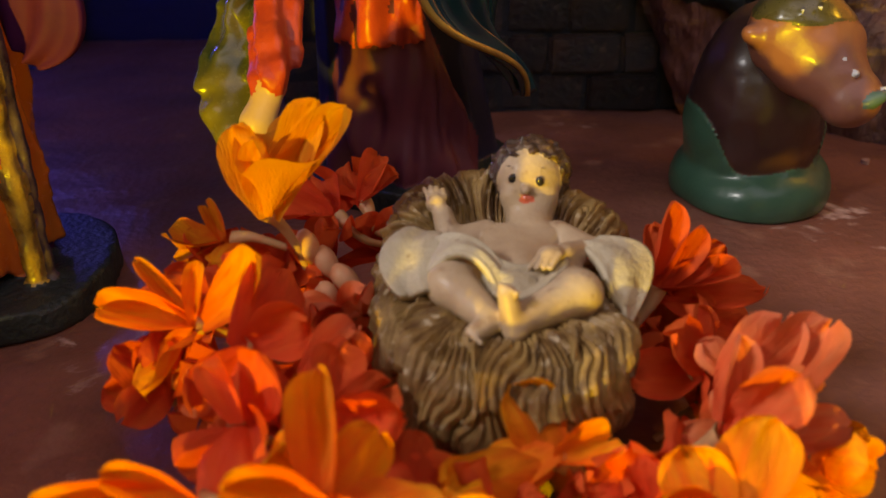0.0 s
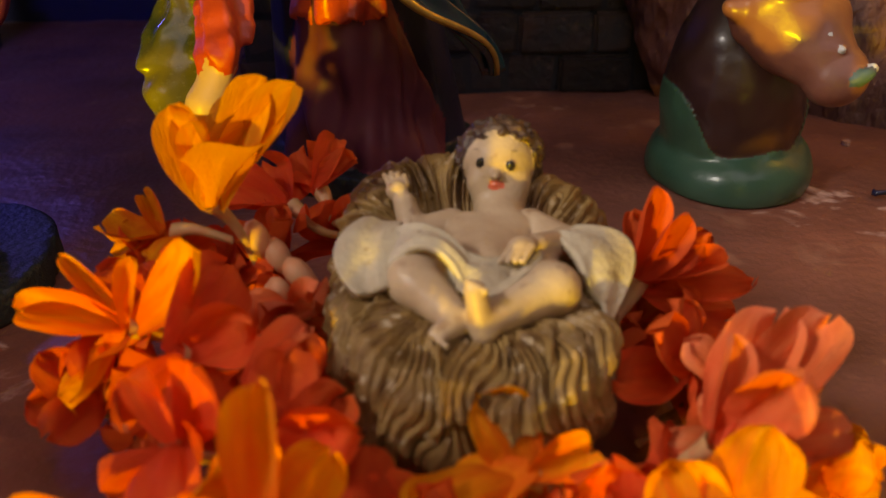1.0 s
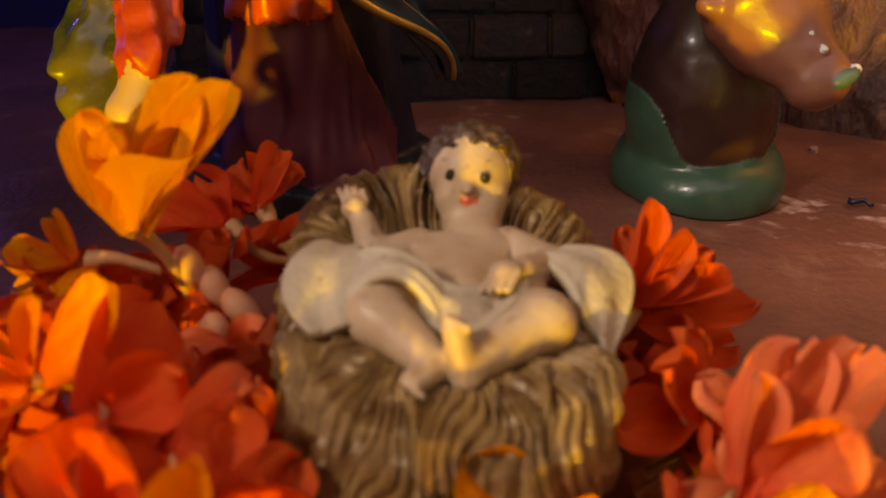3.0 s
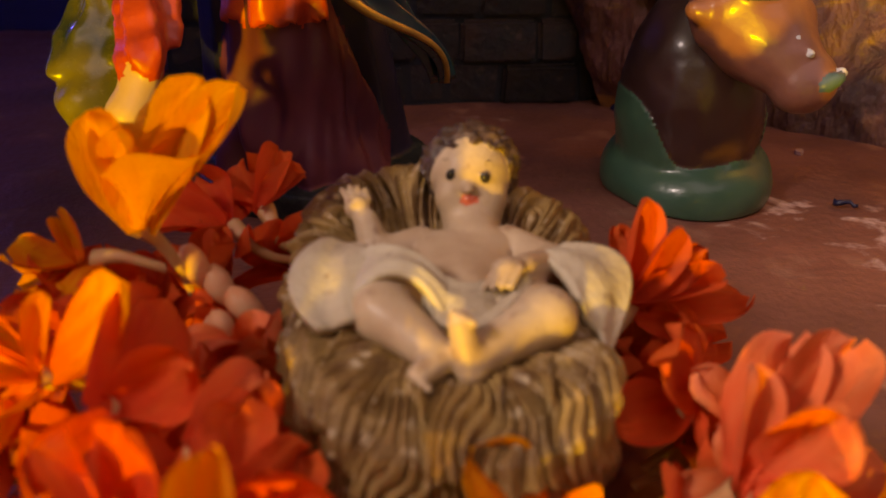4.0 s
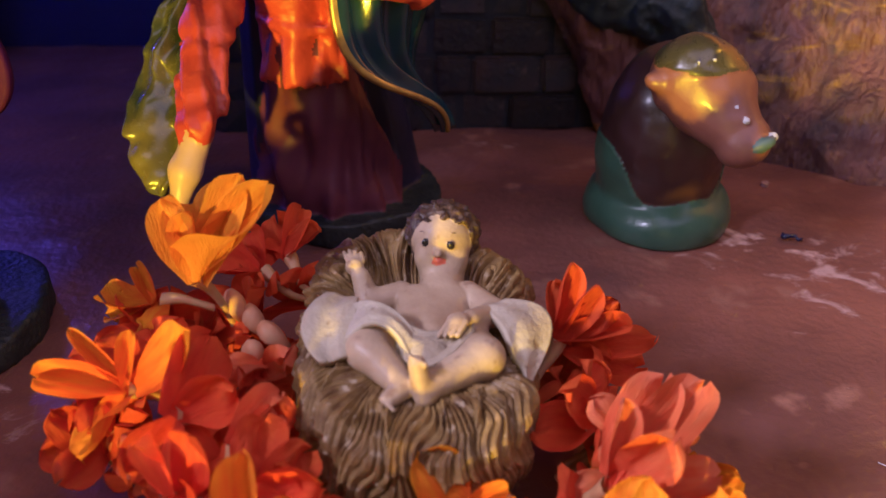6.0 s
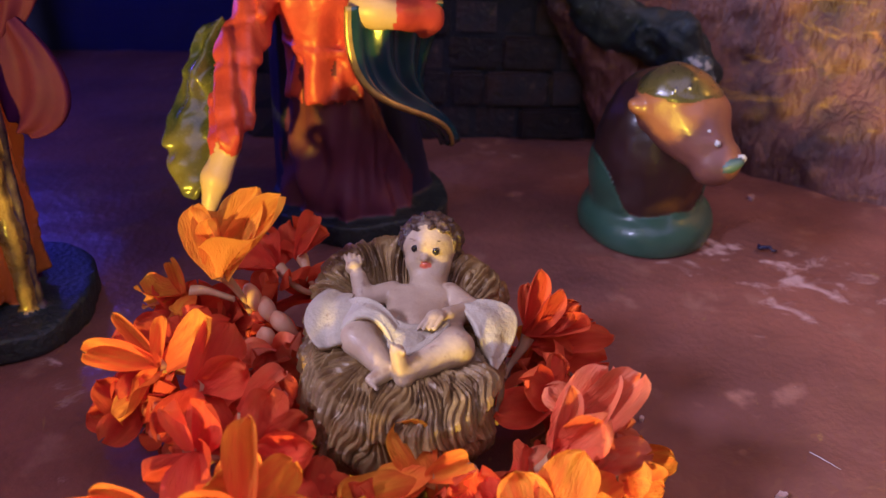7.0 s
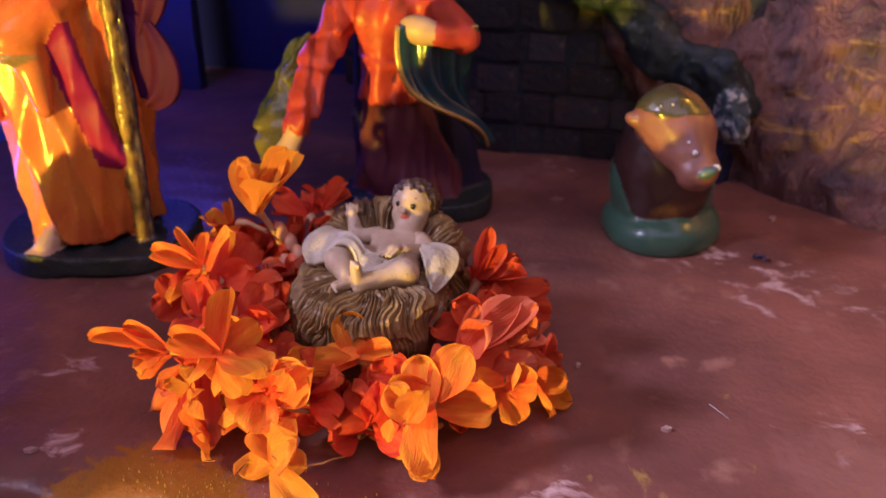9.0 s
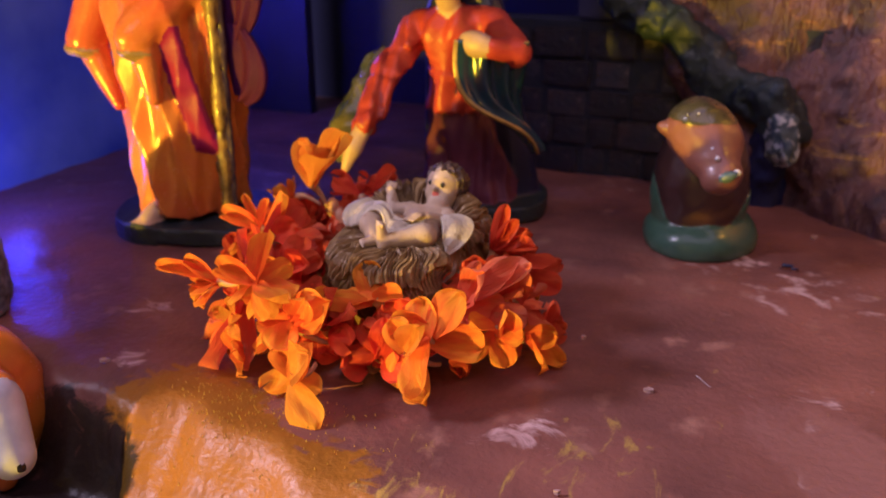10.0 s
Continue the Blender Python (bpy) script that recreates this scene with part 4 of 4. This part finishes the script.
def corolla_mesh():
    """The fused trumpet of the tall blossom, its front lip hanging lower than its back."""
    nu, nv = 120, 22
    ph = np.linspace(0, 2 * math.pi, nu + 1)[:, None]
    v = np.linspace(0, 1, nv)[None, :]
    front = smooth(0.15, -0.75, np.sin(ph))
    droop = np.exp(-((np.mod(ph - radians(218) + math.pi, 2 * math.pi) - math.pi) / 0.38) ** 2)
    lobe = np.cos(4 * ph + 1.1)
    r = 1 + 0.05 * lobe + 0.12 * droop
    rim = np.stack([6.0 + 12.5 * r * np.cos(ph), 1.5 + 9.0 * r * np.sin(ph), 19.4 - 2.8 * front - 3.4 * droop + 1.0 * lobe + 0.8 * np.cos(ph) * (1 - front)], -1)
    knee = np.array([2.6, 0.4, 10.0]) + 0.22 * (rim - np.array([6.8, 1.5, 22.0]))
    V = 2 * (v * (1 - v))[..., None] * knee + (v ** 2)[..., None] * rim
    ripple = 0.16 * np.sin(9 * ph + 3 * v) * v + 0.30 * np.sin(7 * ph - 4 * v) * v ** 3
    V = V + np.stack([np.cos(ph) * ripple, np.sin(ph) * ripple, 0.4 * ripple], -1) + np.stack([np.cos(ph) * np.ones_like(v), np.sin(ph) * np.ones_like(v), 0 * ripple], -1) * 1.3 * (1 - v[..., None])
    return Soup().add(V.reshape(-1, 3) * MM, grid_faces(nu + 1, nv), 0).mesh("corolla", [M_PETAL[3]])


# the tall blossom beside the bed
tall = flower((-34, 197, 57), (-27, 203, 38), (-0.30, -0.85, 0.35), 3, (
    ((-38, 205, 79), 12, 1), ((-29.5, 208, 82), 13, 0), ((-20, 206, 83.5), 12, 1), ((-12, 201, 81), 11, 3), ((-26, 198, 76), 8, 0), ((-33, 199, 76), 8, 3), ((-21, 199, 77), 7, 3)), "tall amber-orange crossandra blossom standing on its thin stem", -0.003, 8.0)
new("corolla", corolla_mesh()).parent = tall
# behind the bed's head and beside it
flower((-21, 222, 44.5), (-7, 211, 41.5), (-0.4, -0.5, 0.8), 1, (((-39, 226, 42), 13, 0), ((-36, 233, 49), 12, 1), ((-27, 238, 51), 13, 0), ((-20, 240, 50), 11, 2)), "deep red crossandra blossom leaning on the straw bed")
flower((-14, 227, 46), (-7, 215, 42), (-0.1, -0.6, 0.8), 1, (((-16, 242, 53), 12, 0), ((-8, 243, 56), 8, 3), ((-3.5, 234, 51), 10, 1), ((-22, 240, 50), 12, 2)))
flower((-45, 200, 48.5), (-31, 199, 47), (-0.3, -0.5, 0.8), 0, (((-55, 187, 39), 9, 2), ((-49, 192, 49), 8, 2), ((-65, 215, 39), 9, 0), ((-51, 214, 50.5), 5, 3), ((-58, 205, 42), 10, 1)), sag=-0.002)
fan((-40, 196, 28), (-0.4, -0.6, 0.6), 1, 15, 4, 220, 60, 0, 13)
fan((-26, 216, 30), (-0.5, -0.1, 0.8), 1, 18, 5, 250, 55, 40, 14)
fan((-8, 224, 32), (-0.2, 0.5, 0.8), 1, 16, 4, 220, 55, 20, 13)
# the heap beside the bed
flower((-48, 172, 41), (-34, 178, 36), (-0.2, -0.6, 0.75), 0, (((-69, 175, 43), 9.5, 3), ((-63.5, 183.5, 52), 4.5, 3), ((-30, 176, 54), 13, 5), ((-61, 160, 36), 13, 4), ((-56, 168, 24), 14, 2), ((-46, 182, 52), 5, 3)))
flower((-34, 158, 44), (-24, 172, 32), (-0.1, -0.75, 0.6), 1, (((-24, 178, 54), 15, 0), ((-21, 162, 50), 15, 1), ((-37, 146, 36), 14, 2), ((-46, 152, 34), 14, 0)))
fan((-45, 166, 25), (-0.5, -0.85, 0.1), 2, 10, 5, 300, 62, 0, 9, (4, 4, 1))
fan((-52, 176, 16), (-0.9, -0.4, 0.0), 1, 15, 4, 240, 60, 30, 13)
flower((-17, 184, 36), (-10, 190, 30), (-0.2, -0.7, 0.6), 2, (((-26, 181, 42), 9, 4), ((-20, 176, 45), 9, 1), ((-11, 177, 45), 9, 4), ((-8, 176, 37), 9, 1), ((-18, 172, 36), 9, 4)))
flower((-19, 148, 43), (-24, 140, 32), (0.0, -0.5, 0.85), 2, (((-9, 163, 46.5), 7, 3), ((-12, 158, 40), 8, 1)))
flower((-14, 137, 41), (-10, 150, 26), (0.1, -0.7, 0.7), 1, (((1.5, 135, 46), 12, 3), ((-2, 148, 43), 12, 0), ((-2.5, 140, 35), 12, 2), ((-12, 152, 45), 13, 1), ((-10, 124, 36), 12, 2)))
flower((-30, 137, 40), (-28, 150, 26), (-0.3, -0.75, 0.6), 1, (((-21.5, 141, 53), 12, 5), ((-36, 140, 52), 13, 0), ((-32, 120, 38), 14, 2), ((-20, 124, 40), 14, 1), ((-42, 132, 34), 12, 2)))
# the front of the heap
flower((-10, 112.5, 43), (-8, 128, 28), (0.0, -0.6, 0.8), 0, (((-12.5, 132, 57), 9.5, 3), ((-26, 112, 48), 10.5, 3), ((9, 105, 45), 18, 0), ((-20, 104, 38), 7, 2), ((-2, 124, 46), 11, 0), ((-2, 100, 36), 14, 2)))
flower((-33, 117.5, 38), (-21, 117, 40), (-0.3, -0.5, 0.8), 0, (((-59, 114, 40), 7, 3), ((-50, 119, 44), 7, 3), ((-51, 119, 27), 10, 4), ((-47, 122, 34), 8, 3), ((-45, 112, 34), 8, 4)), "orange crossandra blossom lying on its side", 0.001)
flower((-22, 121, 31), (-14, 128, 26), (-0.3, -0.85, 0.4), 2, (((-51, 114.5, 11), 14, 2), ((-42, 114, 24), 12, 0), ((-35, 107, 4), 17, 1), ((-22, 106, 6), 15, 4)))
flower((4, 112, 27), (18, 124, 16), (0.0, -0.8, 0.6), 0, (((21, 111, 40), 20, 0), ((-9, 107, 27), 13, 3), ((3, 100, 20), 15, 1), ((-16, 108, 18), 12, 4), ((12, 112, 42), 14, 1)))
flower((10, 100, 11), (14, 112, 12), (0.1, -0.9, 0.4), 3, (((25, 97, 24), 17, 1), ((15, 102, 27), 12, 0), ((24, 86, 3), 16, 0), ((21, 108, 4), 12, 2), ((-4, 98, 5), 12, 4), ((3, 104, 22), 12, 1)))
fan((-20, 111, 12), (-0.5, -0.85, 0.2), 0, 13, 5, 280, 60, 10, 11, (4, 1, 0))
fan((-26, 116, 24), (-0.4, -0.8, 0.5), 3, 9, 5, 300, 58, 10, 7, (4, 4, 1))
flower((30, 134, 33), (46, 138, 20), (-0.1, -0.7, 0.7), 0, (((21, 141, 46), 14, 0), ((13, 120, 43), 13, 2), ((41, 140, 33), 9, 3), ((29, 131, 20), 11, 2), ((17, 130, 30), 12, 1)))
flower((58, 122, 27), (66, 134, 14), (0.0, -0.8, 0.6), 0, (((43, 123, 30), 14, 1), ((52, 129, 42), 15, 0), ((66, 128, 45), 16, 0), ((77, 132, 20), 17, 1), ((57, 103, 12), 17, 4), ((37, 122, 8), 13, 2)))
flower((52, 118, 22), (60, 130, 12), (0.0, -0.9, 0.4), 3, (((45, 119, 34), 12, 1), ((58, 116, 34), 11, 3), ((44, 112, 10), 14, 4), ((62, 107, 8), 13, 4)))
fan((38, 122, 15), (0.1, -0.85, 0.5), 1, 15, 5, 240, 60, 20, 12)
# beside the bed on the far side of its foot
flower((64, 141, 34), (56, 150, 20), (0.3, -0.7, 0.6), 2, (((75, 137.5, 52), 13, 1), ((69, 150, 51.5), 7, 3), ((80, 162, 46), 15, 0), ((87, 160, 40), 14, 1), ((84, 146, 34), 16, 0)))
flower((66, 166, 30), (56, 176, 20), (0.2, -0.8, 0.5), 1, (((48.5, 161, 34), 14, 0), ((56, 162, 42), 14, 1), ((61, 156, 24), 14, 1), ((70, 178, 42), 13, 0), ((80, 181, 34), 14, 2)))
flower((80, 168, 26), (68, 172, 16), (0.7, -0.3, 0.6), 2, (((97, 172, 19), 15, 2), ((90, 184, 24), 14, 0), ((90, 158, 36), 14, 1), ((79, 160, 44), 13, 1)))
flower((82, 139, 27), (72, 148, 16), (0.4, -0.75, 0.55), 0, (((84, 132, 39), 10, 3), ((94, 138, 27), 11, 1), ((74, 130, 31), 10, 1), ((88, 134, 14), 12, 4), ((78, 128, 16), 12, 2)))
flower((87, 158, 16), (74, 162, 12), (0.8, -0.5, 0.3), 0, (((102, 159, 19), 11, 5), ((97, 155, 3), 11, 4), ((104, 164, 6), 12, 2), ((96, 170, 18), 11, 0)))
flower((61, 192, 38), (54, 186, 26), (0.3, -0.6, 0.75), 1, (((65, 201, 58), 7.5, 3), ((72, 195, 54.5), 7.5, 3), ((77, 193, 50), 9, 4), ((88, 197, 36), 11, 4), ((82, 192, 43), 8, 3), ((76, 186, 36), 9, 4), ((60, 203, 50), 7, 1)))
fan((74, 200, 24), (0.6, -0.1, 0.7), 1, 17, 5, 250, 60, 60, 13)
fan((66, 184, 18), (0.6, -0.4, 0.6), 1, 15, 4, 240, 60, 0, 13)
fan((88, 178, 10), (0.9, 0.0, 0.3), 1, 14, 4, 220, 55, 40, 12)
# under the others, round the foot of the bed
for i in range(24):
    a = -3.75 + 4.6 * i / 23 + FLOWER_RNG.uniform(-0.08, 0.08)
    k = FLOWER_RNG.uniform(0.0, 1.0)
    x, y = 23 + (37 + 17 * k) * math.cos(a), 176 + (42 + 13 * k) * math.sin(a)
    z = 23 - 11 * k + FLOWER_RNG.uniform(-3, 4)
    fan((x, y, z), (0.8 * math.cos(a), 0.8 * math.sin(a), FLOWER_RNG.uniform(0.3, 0.9)), FLOWER_RNG.choice((0, 1, 1, 1)), 14, 4, 250, FLOWER_RNG.uniform(42, 66), FLOWER_RNG.uniform(0, 360), 12)
for x, y, z, k in ((-47, 204, 35, 1), (-58, 203, 29, 1), (-36, 210, 33, 1), (-53, 180, 32, 1), (-46, 186, 36, 1), (-56, 170, 24, 1), (-14, 166, 28, 1), (-24, 178, 26, 1), (-18, 200, 24, 1), (2, 124, 30, 1), (-26, 150, 28, 1), (-4, 132, 34, 1), (-14, 122, 34, 0), (14, 122, 24, 1), (46, 132, 24, 1), (72, 146, 26, 2), (74, 156, 32, 2)):
    fan((x, y, z), (FLOWER_RNG.uniform(-0.5, 0.3), -0.5, 0.8), k, 15, 5, 280, 55, FLOWER_RNG.uniform(0, 360), 12)


def bud(at, way, size=1.0):
    rings, sides = 8, 9
    V, F = [], []
    for i in range(rings):
        t = i / (rings - 1)
        r = 0.0033 * math.sin(math.pi * (0.08 + 0.86 * t)) ** 0.7 * (0.40 + 0.80 * t)
        for k in range(sides):
            a = 2 * math.pi * k / sides
            q = r * (1 + 0.13 * math.cos(2.5 * a + 3 * t))
            V.append((q * math.cos(a) + 0.0010 * math.sin(3 * t), q * math.sin(a), 0.0098 * (t - 0.5)))
    for i in range(rings - 1):
        for k in range(sides):
            F.append((i * sides + k, i * sides + (k + 1) % sides, (i + 1) * sides + (k + 1) % sides, (i + 1) * sides + k))
    F += [tuple(range(sides))[::-1], tuple((rings - 1) * sides + k for k in range(sides))]
    ob = thing("flower_bud", Soup().add(V, F, 0), [M_BUD])
    ob.matrix_world = Matrix.Translation(at) @ Vector(way).to_track_quat("Z", "Y").to_matrix().to_4x4() @ Matrix.Scale(size, 4)
    return tagged(ob, "pale closed flower bud among the blossoms", "bud", "buds among the blossoms")


for at, way in (((-0.026, 0.204, 0.044), (-0.3, 0.1, 0.9)), ((-0.021, 0.203, 0.040), (-0.5, 0.3, 0.8)), ((-0.016, 0.200, 0.037), (-0.8, 0.3, 0.6)), ((-0.022, 0.193, 0.035), (0.3, -0.2, 0.9)), ((-0.017, 0.186, 0.034), (0.6, -0.2, 0.5)), ((0.040, 0.140, 0.026), (0.3, 0.3, 0.9)), ((0.036, 0.137, 0.020), (0.6, 0.2, 0.4))):
    bud(at, way, 1.1)


# ---- small things on the floor ----
def rod(name, a, b, radius, material, label, category):
    a, b = Vector(a), Vector(b)
    rings, sides = 7, 6
    rng = random.Random(len(name) + int(a.x * 10000))
    V, F = [], []
    side = (b - a).cross(Vector((0, 0, 1))).normalized()
    up = side.cross((b - a).normalized())
    for i in range(rings):
        t = i / (rings - 1)
        c = a.lerp(b, t) + side * rng.uniform(-1, 1) * radius * 1.2 + up * radius * 0.8 * math.sin(math.pi * t)
        w = radius * (1 - 0.45 * t)
        for k in range(sides):
            g = 2 * math.pi * k / sides
            V.append(c + side * w * math.cos(g) + up * w * math.sin(g))
    for i in range(rings - 1):
        for k in range(sides):
            F.append((i * sides + k, i * sides + (k + 1) % sides, (i + 1) * sides + (k + 1) % sides, (i + 1) * sides + k))
    F += [tuple(range(sides))[::-1], tuple((rings - 1) * sides + k for k in range(sides))]
    return tagged(thing(name, Soup().add(V, F, 0), [material]), label, category)


rod("twig", (0.012, 0.107, 0.0012), (0.030, 0.121, 0.0014), 0.0005, M_TUBE, "thin dry pale twig lying on the floor", "twig")
rod("thread", (0.154, 0.179, 0.0010), (0.161, 0.171, 0.0010), 0.00016, M_WHITE, "short white thread lying on the floor", "thread")


def chip(x, y, w, h, turn, material, seed):
    """A flake of paint or plaster, a thin uneven polygon."""
    rng = random.Random(seed)
    n = 9
    top, low = [], []
    for i in range(n):
        a = 2 * math.pi * i / n
        k = rng.uniform(0.7, 1.15)
        px_, py_ = w * k * math.cos(a), h * k * math.sin(a)
        X = x + px_ * math.cos(turn) - py_ * math.sin(turn)
        Y = y + px_ * math.sin(turn) + py_ * math.cos(turn)
        top.append((X, Y, 0.0016 + rng.uniform(-0.0002, 0.0002)))
        low.append((X, Y, 0.0))
    F = [tuple(range(n))] + [(i, n + i, n + (i + 1) % n, (i + 1) % n) for i in range(n)]
    ob = thing("paint_chip", Soup().add(top + low, F, 0), [material], smooth=False)
    return tagged(ob, "small pale flake of paint on the floor", "flake", "flakes on the floor")


for i, (x, y, w, h, turn) in enumerate(((0.138, 0.160, 0.0020, 0.0013, 0.4), (0.103, 0.196, 0.0012, 0.0009, 1.0), (-0.083, 0.099, 0.0026, 0.0011, 0.5), (0.199, 0.372, 0.0030, 0.0018, 1.2), (0.121, 0.083, 0.0012, 0.0008, 0.2))):
    chip(x, y, w, h, turn, M_SCUFF, 40 + i)
rod("dark_splinter", (0.183, 0.316, 0.0022), (0.190, 0.311, 0.0022), 0.0013, M_NAVY, "short dark blue splinter on the floor", "splinter")


def build_glitter():
    """Grains of sand that catch the lamp on the front of the floor."""
    rng = random.Random(9)
    s = Soup()
    for _ in range(420):
        x, y = rng.gauss(-0.005, 0.024), 0.106 - abs(rng.gauss(0, 0.022))
        if x < -0.045 or y < 0.045:
            continue
        z = float(front_roll(x, y))
        r = rng.uniform(0.00012, 0.00034)
        V = [(x + r, y, z), (x - r, y + r * 0.6, z), (x - r * 0.5, y - r, z), (x, y, z + r * 2.2 + 0.0006)]
        s.add(V, [(0, 1, 3), (1, 2, 3), (2, 0, 3), (0, 2, 1)], 0)
    ob = thing("sand_grains", s, [M_GOLD], smooth=False)
    return tagged(ob, "glittering loose sand grains on the floor's front edge", "sand", kind="stuff")


build_glitter()
